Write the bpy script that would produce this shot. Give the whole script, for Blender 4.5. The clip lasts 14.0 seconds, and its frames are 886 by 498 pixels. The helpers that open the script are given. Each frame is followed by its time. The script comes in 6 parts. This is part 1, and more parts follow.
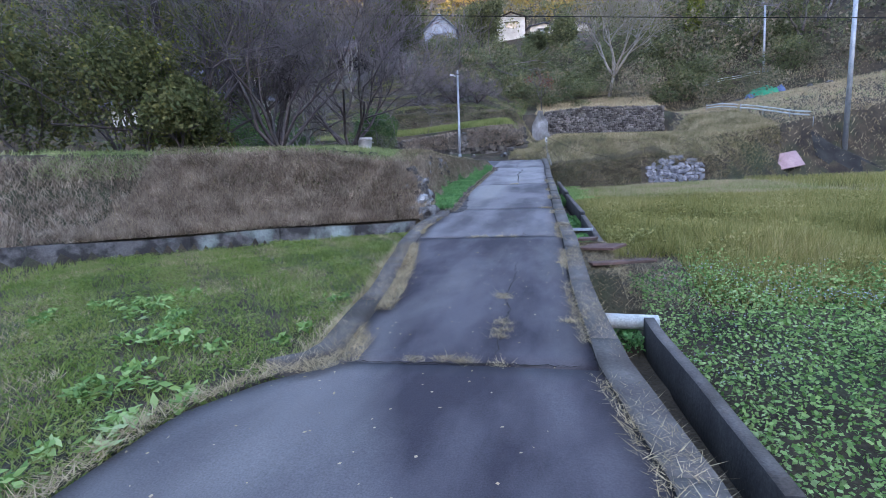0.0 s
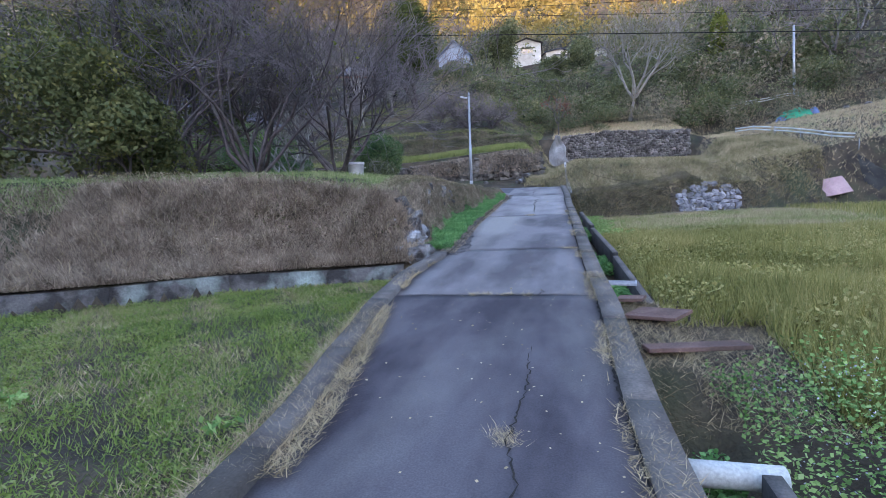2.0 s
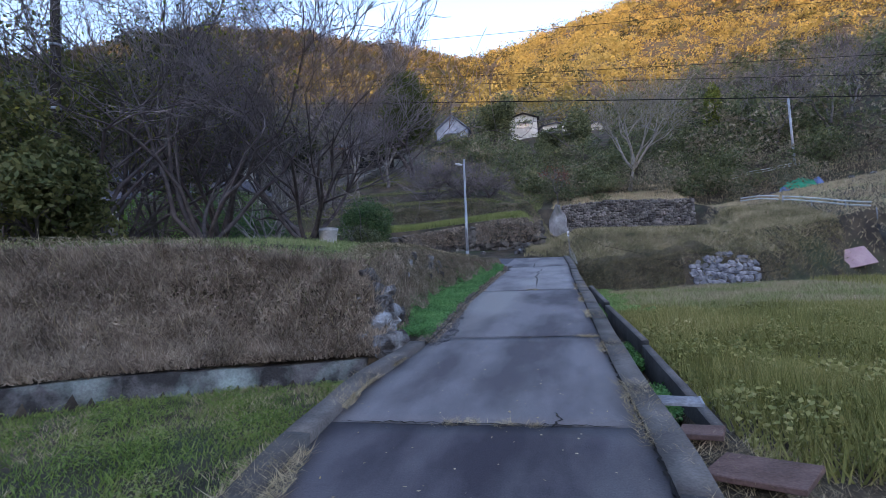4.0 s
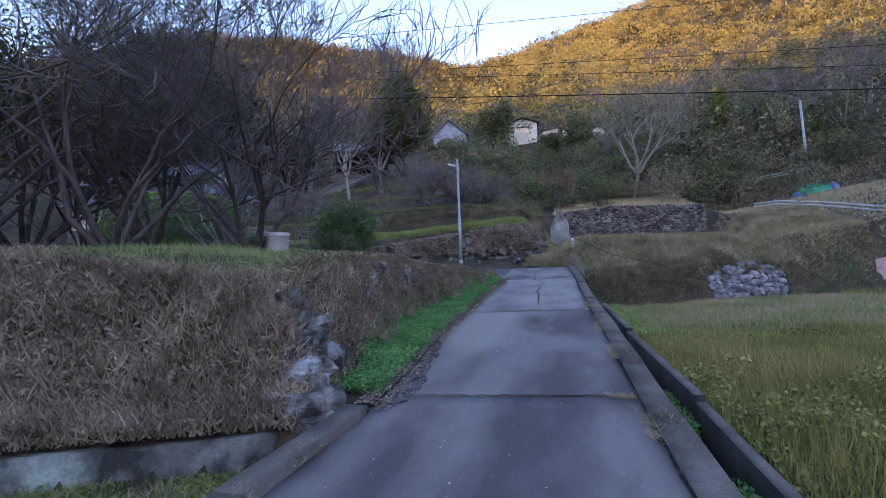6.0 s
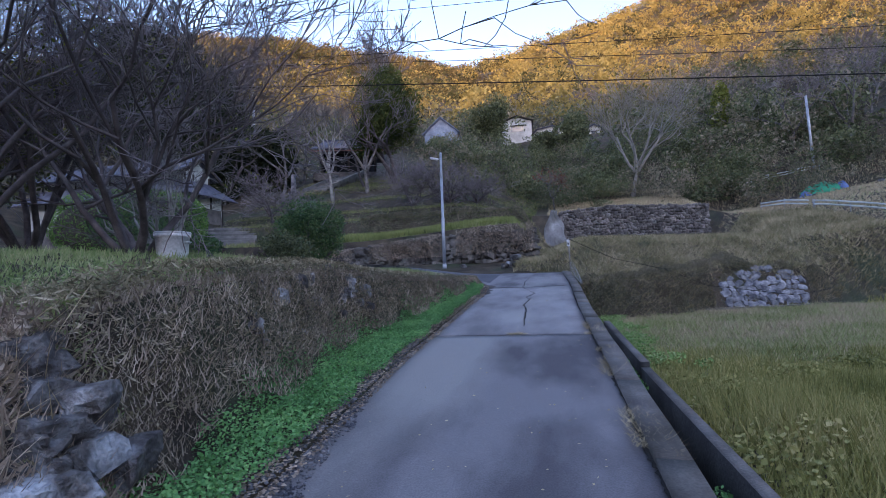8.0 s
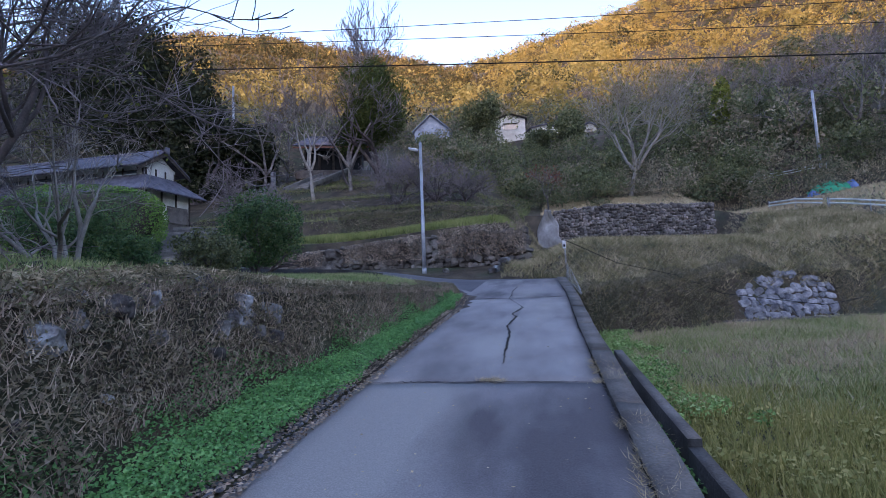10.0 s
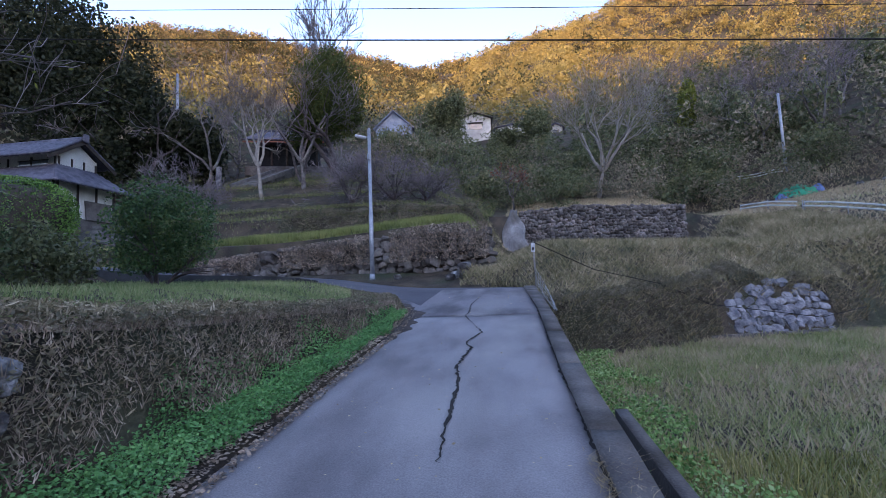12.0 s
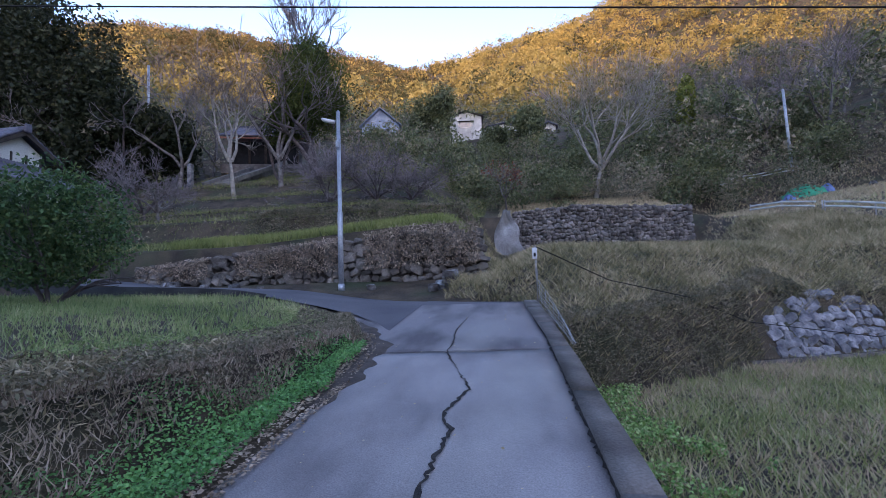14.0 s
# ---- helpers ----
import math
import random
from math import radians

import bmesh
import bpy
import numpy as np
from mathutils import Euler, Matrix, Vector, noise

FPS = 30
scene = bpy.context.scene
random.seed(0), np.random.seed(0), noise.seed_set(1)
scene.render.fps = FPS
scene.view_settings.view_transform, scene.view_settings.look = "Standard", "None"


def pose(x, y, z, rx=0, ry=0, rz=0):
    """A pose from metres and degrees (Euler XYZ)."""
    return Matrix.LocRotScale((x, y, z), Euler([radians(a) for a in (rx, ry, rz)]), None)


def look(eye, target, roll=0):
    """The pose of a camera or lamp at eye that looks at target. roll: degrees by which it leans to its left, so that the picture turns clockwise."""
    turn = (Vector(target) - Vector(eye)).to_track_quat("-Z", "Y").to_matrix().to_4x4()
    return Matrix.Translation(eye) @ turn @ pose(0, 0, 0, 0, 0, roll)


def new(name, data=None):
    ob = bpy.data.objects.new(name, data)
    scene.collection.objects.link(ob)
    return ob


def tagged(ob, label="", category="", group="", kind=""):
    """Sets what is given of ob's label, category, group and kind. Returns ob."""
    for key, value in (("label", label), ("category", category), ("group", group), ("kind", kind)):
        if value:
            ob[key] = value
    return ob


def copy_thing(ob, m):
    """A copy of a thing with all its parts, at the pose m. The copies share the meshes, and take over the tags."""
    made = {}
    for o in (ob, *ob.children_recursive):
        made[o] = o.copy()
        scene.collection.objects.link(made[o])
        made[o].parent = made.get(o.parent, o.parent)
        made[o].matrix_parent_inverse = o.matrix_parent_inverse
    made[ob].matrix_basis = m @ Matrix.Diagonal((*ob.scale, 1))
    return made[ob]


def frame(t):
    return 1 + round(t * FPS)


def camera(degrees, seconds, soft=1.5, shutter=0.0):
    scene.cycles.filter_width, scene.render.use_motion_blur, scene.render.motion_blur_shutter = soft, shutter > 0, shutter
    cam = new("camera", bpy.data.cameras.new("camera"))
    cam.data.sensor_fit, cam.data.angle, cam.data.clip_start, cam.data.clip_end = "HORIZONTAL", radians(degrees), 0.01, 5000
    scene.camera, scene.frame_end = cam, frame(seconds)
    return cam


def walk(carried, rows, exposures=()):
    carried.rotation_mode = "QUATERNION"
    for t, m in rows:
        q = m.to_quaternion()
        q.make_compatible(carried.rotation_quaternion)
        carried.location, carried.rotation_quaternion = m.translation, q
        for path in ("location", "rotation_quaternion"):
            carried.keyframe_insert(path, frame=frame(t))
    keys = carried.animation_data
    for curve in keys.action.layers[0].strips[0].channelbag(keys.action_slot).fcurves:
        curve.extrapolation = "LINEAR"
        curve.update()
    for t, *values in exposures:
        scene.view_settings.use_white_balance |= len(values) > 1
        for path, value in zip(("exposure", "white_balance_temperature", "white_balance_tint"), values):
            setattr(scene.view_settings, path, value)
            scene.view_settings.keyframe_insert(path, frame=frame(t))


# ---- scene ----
cam = camera(82.4, 14.0, soft=0.8)
PATH = [
    (0, (0.072, -0.542, 1.568), (-0.35, 1.391, 1.279), -2.1),
    (0.5, (0.079, 0.211, 1.57), (-0.351, 2.143, 1.284), -2.1),
    (1, (0.031, 0.931, 1.608), (-0.409, 2.861, 1.326), -2.1),
    (1.5, (-0.012, 1.61, 1.639), (-0.488, 3.533, 1.361), -2.1),
    (2, (-0.073, 2.224, 1.663), (-0.559, 4.156, 1.479), -2.2),
    (2.5, (-0.089, 2.851, 1.674), (-0.572, 4.79, 1.592), -2.2),
    (3, (-0.212, 3.449, 1.699), (-0.69, 5.391, 1.748), -2.2),
    (3.2, (-0.226, 3.685, 1.67), (-0.705, 5.625, 1.734), -2.2),
    (5.5, (-0.505, 6.728, 1.804), (-0.978, 8.668, 1.93), -2.1),
    (6, (-0.512, 7.447, 1.846), (-0.987, 9.386, 1.973), -2.1),
    (6.5, (-0.481, 8.124, 1.899), (-0.956, 10.062, 2.027), -2.1),
    (7, (-0.496, 8.86, 1.942), (-0.972, 10.798, 2.07), -2.0),
    (7.5, (-0.504, 9.549, 1.999), (-0.966, 11.49, 2.13), -2.1),
    (8, (-0.473, 10.234, 2.04), (-0.932, 12.177, 2.173), -2.1),
    (10.5, (-0.502, 13.838, 2.28), (-0.919, 15.789, 2.421), -2.0),
    (11, (-0.47, 14.531, 2.337), (-0.856, 16.488, 2.48), -2.0),
    (11.5, (-0.56, 15.236, 2.397), (-0.924, 17.197, 2.539), -1.9),
    (12, (-0.579, 15.969, 2.433), (-0.884, 17.941, 2.576), -2.0),
    (12.5, (-0.66, 16.693, 2.517), (-0.939, 18.669, 2.66), -1.9),
    (13, (-0.609, 17.409, 2.579), (-0.872, 19.386, 2.724), -2.1),
    (13.5, (-0.707, 18.194, 2.645), (-0.971, 20.171, 2.791), -1.9),
    (14, (-0.768, 18.888, 2.712), (-1.036, 20.864, 2.863), -2.0),
]
walk(cam, [(t, look(eye, target, roll)) for t, eye, target, roll in PATH],
     [(0, 3.2, 6350, 28), (1.5, 3.2, 6350, 28), (2.5, 3.2, 6400, 27), (3.2, 2.9, 6400, 27), (5.5, 2.2, 6050, 33), (6.0, 2.38, 6050, 33), (8, 2.42, 6050, 33), (11, 2.45, 6000, 34), (14, 2.45, 6000, 34)])

# ---- world, sun ----
SUN_AZ, SUN_EL = 166.0, 7.0   # degrees: compass turn of the sun from +y clockwise, height
world = bpy.data.worlds.new("world")
scene.world = world
world.use_nodes = True
wn = world.node_tree
sky = wn.nodes.new("ShaderNodeTexSky")
sky.sky_type = "NISHITA"
sky.sun_disc = False
sky.sun_elevation = radians(SUN_EL)
sky.sun_rotation = radians(SUN_AZ)
sky.air_density, sky.dust_density, sky.ozone_density = 1.0, 0.7, 1.5
wn.links.new(sky.outputs[0], wn.nodes["Background"].inputs[0])
wn.nodes["Background"].inputs[1].default_value = 0.15

sun = new("sun", bpy.data.lights.new("sun", "SUN"))
sun.data.energy = 0.95
sun.data.angle = radians(0.6)
sun.data.color = (1.0, 0.77, 0.50)
_a, _e = radians(SUN_AZ), radians(SUN_EL)
to_sun = Vector((math.sin(_a) * math.cos(_e), math.cos(_a) * math.cos(_e), math.sin(_e)))
sun.rotation_euler = to_sun.to_track_quat("Z", "Y").to_euler()


# ---- materials ----
def mat(name, c1, c2, rough=0.85, scale=3.0, fine=40.0, bump=0.3, metal=0.0, c3=None, dist=0.02, island=0.0, spec=0.3, obj_rand=0.0, low=0.35, high=0.65, transl=0.0, along=1.0):
    """Two-scale mottled surface: c1 to c2 by broad noise, c3 in patches, fine grain in colour and relief."""
    m = bpy.data.materials.new(name)
    m.use_nodes = True
    nt = m.node_tree
    N, L = nt.nodes, nt.links
    b = N["Principled BSDF"]
    b.inputs["Roughness"].default_value = rough
    b.inputs["Metallic"].default_value = metal
    b.inputs["Specular IOR Level"].default_value = spec
    geo = N.new("ShaderNodeNewGeometry")

    def noise_node(s, detail=4.0):
        n = N.new("ShaderNodeTexNoise")
        n.inputs["Scale"].default_value = s
        n.inputs["Detail"].default_value = detail
        if along == 1.0 or s == fine:
            L.new(geo.outputs["Position"], n.inputs["Vector"])
        else:
            st = N.new("ShaderNodeMapping")
            st.inputs["Scale"].default_value = (1.0, along, 1.0)
            L.new(geo.outputs["Position"], st.inputs["Vector"])
            L.new(st.outputs[0], n.inputs["Vector"])
        return n.outputs["Fac"]

    def ramp(src, lo, hi):
        r = N.new("ShaderNodeMapRange")
        r.inputs[1].default_value, r.inputs[2].default_value = lo, hi
        L.new(src, r.inputs[0])
        return r.outputs[0]

    def mix(f, a, bb, mode="MIX"):
        x = N.new("ShaderNodeMix")
        x.data_type, x.blend_type = "RGBA", mode
        if isinstance(f, float):
            x.inputs[0].default_value = f
        else:
            L.new(f, x.inputs[0])
        for i, v in ((6, a), (7, bb)):
            if isinstance(v, tuple):
                x.inputs[i].default_value = (*v, 1)
            else:
                L.new(v, x.inputs[i])
        return x.outputs[2]

    col = mix(ramp(noise_node(scale), low, high), c1, c2)
    if c3:
        col = mix(ramp(noise_node(scale * 0.37, 6.0), 0.5, 0.68), col, c3)
    fn = noise_node(fine, 3.0)
    val = N.new("ShaderNodeHueSaturation")
    L.new(col, val.inputs["Color"])
    base = ramp(fn, 0.2, 0.8)
    vr = N.new("ShaderNodeMapRange")
    vr.inputs[3].default_value, vr.inputs[4].default_value = 0.72, 1.28
    L.new(base, vr.inputs[0])
    out = vr.outputs[0]
    for src, amount in ((geo.outputs["Random Per Island"], island), (None, obj_rand)):
        if amount:
            if src is None:
                src = N.new("ShaderNodeObjectInfo").outputs["Random"]
            r = N.new("ShaderNodeMapRange")
            r.inputs[3].default_value, r.inputs[4].default_value = 1 - amount, 1 + amount
            L.new(src, r.inputs[0])
            mu = N.new("ShaderNodeMath")
            mu.operation = "MULTIPLY"
            L.new(out, mu.inputs[0])
            L.new(r.outputs[0], mu.inputs[1])
            out = mu.outputs[0]
    L.new(out, val.inputs["Value"])
    L.new(val.outputs[0], b.inputs["Base Color"])
    if bump:
        bp = N.new("ShaderNodeBump")
        bp.inputs["Strength"].default_value = bump
        bp.inputs["Distance"].default_value = dist
        L.new(fn, bp.inputs["Height"])
        L.new(bp.outputs[0], b.inputs["Normal"])
    if transl:
        tr = N.new("ShaderNodeBsdfTranslucent")
        L.new(val.outputs[0], tr.inputs[0])
        ms = N.new("ShaderNodeMixShader")
        ms.inputs[0].default_value = transl
        L.new(b.outputs[0], ms.inputs[1])
        L.new(tr.outputs[0], ms.inputs[2])
        L.new(ms.outputs[0], N["Material Output"].inputs[0])
    return m


def leafmat(name, cols, rough=0.6, transl=0.2, patch=0.6, spec=0.25, jitter=0.55):
    """Leaves or blades: one of several tints for each piece, shifted in broad patches."""
    m = bpy.data.materials.new(name)
    m.use_nodes = True
    nt = m.node_tree
    N, L = nt.nodes, nt.links
    b = N["Principled BSDF"]
    b.inputs["Roughness"].default_value = rough
    b.inputs["Specular IOR Level"].default_value = spec
    geo = N.new("ShaderNodeNewGeometry")
    n = N.new("ShaderNodeTexNoise")
    n.inputs["Scale"].default_value = patch
    n.inputs["Detail"].default_value = 3.0
    L.new(geo.outputs["Position"], n.inputs["Vector"])
    a = N.new("ShaderNodeMath")
    a.operation = "MULTIPLY_ADD"
    a.inputs[1].default_value = jitter
    L.new(geo.outputs["Random Per Island"], a.inputs[0])
    s = N.new("ShaderNodeMapRange")
    s.inputs[1].default_value, s.inputs[2].default_value = 0.3, 0.7
    s.inputs[3].default_value, s.inputs[4].default_value = 0.0, 1.0 - jitter
    L.new(n.outputs["Fac"], s.inputs[0])
    L.new(s.outputs[0], a.inputs[2])
    r = N.new("ShaderNodeValToRGB")
    while len(r.color_ramp.elements) < len(cols):
        r.color_ramp.elements.new(0.5)
    for i, c in enumerate(cols):
        r.color_ramp.elements[i].position = i / max(1, len(cols) - 1)
        k = (0.7, 1.38)[i > 0] if i < len(cols) - 1 else 1.5
        r.color_ramp.elements[i].color = (*[k * v for v in c], 1)
    L.new(a.outputs[0], r.inputs[0])
    L.new(r.outputs[0], b.inputs["Base Color"])
    tr = N.new("ShaderNodeBsdfTranslucent")
    L.new(r.outputs[0], tr.inputs[0])
    ms = N.new("ShaderNodeMixShader")
    ms.inputs[0].default_value = transl
    L.new(b.outputs[0], ms.inputs[1])
    L.new(tr.outputs[0], ms.inputs[2])
    L.new(ms.outputs[0], N["Material Output"].inputs[0])
    return m


M_SOIL = mat("soil_litter", (0.035, 0.026, 0.019), (0.10, 0.075, 0.048), scale=1.1, fine=22, bump=0.8, dist=0.05, c3=(0.05, 0.06, 0.03))
M_ASPHALT = mat("worn_pavement", (0.045, 0.038, 0.048), (0.115, 0.103, 0.113), rough=0.8, scale=1.3, fine=80, bump=0.6, dist=0.008, c3=(0.20, 0.187, 0.182), spec=0.35, along=0.4, low=0.42, high=0.6)
M_PAVE = mat("bleached_pavement", (0.17, 0.157, 0.162), (0.31, 0.29, 0.292), rough=0.85, scale=1.3, fine=80, bump=0.7, dist=0.008, c3=(0.36, 0.34, 0.325), spec=0.3, along=0.4)
M_MIDPAVE = mat("half_bleached_pavement", (0.10, 0.09, 0.097), (0.215, 0.20, 0.205), rough=0.82, scale=1.2, fine=80, bump=0.7, dist=0.008, c3=(0.30, 0.283, 0.272), spec=0.33, along=0.35, low=0.4, high=0.6)
M_MUD = mat("roadside_mud", (0.05, 0.04, 0.035), (0.10, 0.08, 0.068), scale=4, fine=50, bump=0.8, dist=0.02)
M_LANE = mat("lane_asphalt", (0.075, 0.072, 0.085), (0.12, 0.115, 0.125), rough=0.85, scale=0.5, fine=60, bump=0.3, dist=0.01)
M_KERB = mat("weathered_concrete", (0.11, 0.095, 0.088), (0.19, 0.17, 0.155), scale=2.2, fine=45, bump=0.6, dist=0.012, c3=(0.07, 0.06, 0.05))
M_CONC = mat("mossy_concrete", (0.04, 0.036, 0.034), (0.13, 0.12, 0.115), scale=3.5, fine=30, bump=0.9, dist=0.03, c3=(0.30, 0.35, 0.32), low=0.42, high=0.6)
M_DARKC = mat("dark_concrete", (0.025, 0.024, 0.023), (0.055, 0.053, 0.05), scale=1.5, fine=30, bump=0.5, dist=0.012)
M_CRACK = mat("crack_dirt", (0.018, 0.016, 0.016), (0.035, 0.03, 0.025), scale=6, fine=80, bump=0.5)
M_ROCK = mat("bank_rock", (0.06, 0.052, 0.05), (0.17, 0.155, 0.148), scale=8, fine=26, bump=1.0, dist=0.05, c3=(0.42, 0.43, 0.45), obj_rand=0.35)
M_STONE = mat("dark_wall_stone", (0.06, 0.052, 0.047), (0.125, 0.112, 0.10), scale=2.5, fine=20, bump=0.9, dist=0.03, c3=(0.19, 0.175, 0.16), obj_rand=0.4, island=0.35)
M_TAN = mat("tan_wall_stone", (0.085, 0.075, 0.07), (0.18, 0.16, 0.15), scale=1.5, fine=16, bump=0.9, dist=0.04, obj_rand=0.35, island=0.4)
M_GREYST = mat("grey_bank_stone", (0.085, 0.085, 0.10), (0.23, 0.225, 0.235), scale=4.0, fine=18, bump=0.8, dist=0.03, obj_rand=0.35, island=0.35)


# ---- plan of the ground ----
def I(v, xs, ys):
    return np.interp(v, xs, ys)


def smooth(v, a, b):
    t = np.clip((v - a) / (b - a), 0, 1)
    return t * t * (3 - 2 * t)


def road_z(y):
    return I(y, [-40, -5, 3.4, 5.4, 9, 12.75, 18.8, 24.6, 27.6, 31.2, 36], [-0.7, -.12, 0, .08, .35, .63, 1.13, 1.69, 1.95, 2.28, 2.5])


def road_left(y):
    return I(y, [-40, 1.45, 2.3, 2.85, 3.35, 5, 6, 8.2, 10, 12, 13.6, 17, 22, 24.4, 26.6, 28.5, 29.6, 30.6, 31.6],
             [-2.45, -2.5, -2.5, -2.2, -1.75, -1.92, -2.05, -2.42, -2.6, -2.48, -2.52, -2.75, -2.77, -2.75, -2.96, -3.73, -4.5, -5.6, -8.0])


def road_right(y):
    return I(y, [-40, -5, 2, 3.5, 6, 8.5, 11.3, 13, 17.3, 22, 27, 30.3, 31.6], [1.2, .95, .65, .43, .3, .27, .15, .1, -.02, -.2, -.3, -.5, -.55])


def ditch_in(y):
    return road_right(y) + 0.24


def ditch_out(y):
    return I(y, [-40, 2.7, 4.2, 5.5, 8, 11.7, 14, 17.5, 20.7, 22.7, 25], [1.6, 1.43, 1.33, 1.2, 1.1, 0.97, .85, .57, .33, .2, 0.0])


def lane_z(x, y=33.0):
    z = I(x, [-40, -26, -20, -12, -6, -3, 0, 2], [5.5, 4.45, 3.85, 3.05, 2.75, 2.5, 2.4, 2.3])
    w = smooth(-np.asarray(x, float), 3.0, 8.0)
    return z * w + (road_z(y) + 0.02) * (1 - w)


def lane_near(x):
    return I(x, [-40, -25, -15, -9, -6.5, -5.2, -4.2, -3.4, -3], [39, 34.4, 31.2, 30.4, 30.2, 30.1, 29.6, 28.6, 27.8])


def lane_far(x):
    return I(x, [-40, -28, -25, -18, -12, -6, -3, -2, -0.6, 0.2], [45, 41.5, 40.3, 37.2, 35, 33.6, 32.6, 32.0, 31.5, 31.2])


def wall_y(x):
    return I(x, [-40, -14, -10.2, -7.8, -6.3, -4.8, -3.6, -2.9], [-4, 5.6, 7.6, 9.3, 10.5, 11.35, 11.85, 12.1])


def edge_y(x):
    return I(x, [-40, -14, -9.5, -8.35, -6.7, -3.7, -2.9], [0, 8.6, 10.45, 10.75, 11.5, 12.6, 12.75])


def mound_foot(x):
    return I(x, [-0.9, -0.3, 0, 1, 5.7, 9.4, 12, 16, 20, 40, 120], [31.5, 29.4, 29.1, 29.5, 33.0, 34.4, 36.2, 38.9, 40.4, 46, 64])


RIDGE_AZ = [-180, -120, -90, -62, -51, -44, -31, -17, -10.5, -6.6, 0, 9, 18, 35, 60, 90, 180]
RIDGE_EL = [6, 8, 12, 15.6, 19.3, 22.6, 24.8, 23.6, 21.9, 22.4, 24.2, 26.0, 29.4, 32.0, 28, 14, 6]


def wobble(x, y, s, seed=0.0):
    return (np.sin(x * s + 1.3 + seed) * np.cos(y * s * 1.13 + 2.1 * seed) + 0.5 * np.sin(x * s * 2.3 + y * s * 1.9 + seed) + 0.25 * np.sin(x * s * 5.1 - y * s * 4.3 + 3 * seed)) / 1.75


def far_z(x, y):
    """Hillsides all round, seen from the lane."""
    r = np.hypot(x, y)
    az = np.degrees(np.arctan2(x, y))
    zr = 2.7 + 430 * np.tan(np.radians(I(az, RIDGE_AZ, RIDGE_EL)))
    z0 = I(az, [-180, -60, -45, -30, -14, 0, 10, 40, 60, 180], [5, 18, 26, 30, 30, 30, 30, 28, 18, 5])
    rs = I(az, [-180, 4, 15, 180], [108, 108, 205, 205])
    m = np.where(r < 430, z0 + (zr - z0) * np.clip((r - rs) / (430 - rs), 0, 1), zr - (r - 430) * 0.25)
    m = m + wobble(x, y, 0.028, 1.0) * 9 * smooth(r, 130, 260) * smooth(470 - r, 0, 120)
    # wooded spur on the near side, and the one by the left house
    spur = (2.7 + 118 * np.tan(np.radians(I(az, [4, 8, 12.8, 17, 27, 34, 50, 75, 95], [6, 12.8, 15.9, 16.6, 16.3, 16.2, 16, 12, 3])))) * np.exp(-((r - 122) / 34.0) ** 2)
    spur2 = (2.7 + 82 * np.tan(np.radians(I(az, [-110, -80, -60, -49, -44, -40, -37, -33], [4, 14, 17, 17.5, 17, 13.0, 8, 2])))) * np.exp(-((r - 86) / 22.0) ** 2)
    back = 80 * smooth(-y, 60, 300) + 18 * smooth(-y, 20, 80)
    return np.maximum(np.maximum(m * smooth(y, -60, 40), spur), np.maximum(spur2, back))


def hill_z(x, y):
    """Terraced slope beyond the lane and the mound."""
    left = I(y, [30, 35.9, 36.0, 42.3, 43.0, 49.2, 50, 53.6, 54.3, 58, 58.8, 63, 66, 75, 95, 110], [3.0, 3.0, 4.4, 5.3, 6.6, 7.2, 8.2, 8.9, 10.0, 10.7, 11.9, 13.4, 14.6, 17, 26, 32])
    left = left + smooth(x, -12, -3) * 0.5 * smooth(y, 35.9, 36.0) * smooth(-y, -43, -42)
    yy = y - 0.45 * np.clip(x, -10, 12)
    tan_y = 51.5 + (x + 1.1) * 0.2
    mid = I(yy, [28, 30.4, 31.2, 32.5, 34.2, 35.2, 47], [1.9, 1.9, 2.2, 2.75, 3.6, 3.85, 4.6]) - 0.42 * np.clip(-x + 0.5, 0, 3)
    mid = np.where(y > tan_y, np.maximum(I(y, [50, 54, 64, 75, 95, 110], [7.0, 7.3, 9.9, 15, 25, 31]), 0), mid)
    right = I(y, [28, 36.5, 39, 47.4, 51, 62, 66.6, 80, 110], [1.8, 1.9, 3.8, 5.7, 6.4, 7.4, 10.2, 20, 34]) + np.clip(x - 14, 0, 40) * 0.16 * smooth(y, 34, 60)
    wr = smooth(x, 10.3, 12.0)
    z = mid * (1 - wr) + right * wr
    wl = np.where(y > 36.6, smooth(-x, 0.9, 3.4), smooth(-x, 1.2, 2.8))
    wl = np.where(y > 50, smooth(-x, 1.6, 9.0), wl)
    return z * (1 - wl) + left * wl


def plateau_z(x, y):
    e = I(y, [8, 12.5, 14, 18, 20.3, 23.4, 26, 30], [1.9, 1.8, 2.08, 2.25, 2.12, 2.08, 2.08, 2.2])
    back = np.clip(road_left(np.minimum(y, 26)) - 1.3 - x, 0, 8)
    return e + 0.16 * np.clip(back, 0, 2.6) + 0.03 * np.clip(back - 2.6, 0, 8)


def bank_foot(y):
    return road_left(y) - I(y, [11, 12, 14, 18, 20.5, 24, 26, 28], [.4, .55, .65, .95, .65, .42, .25, .15])


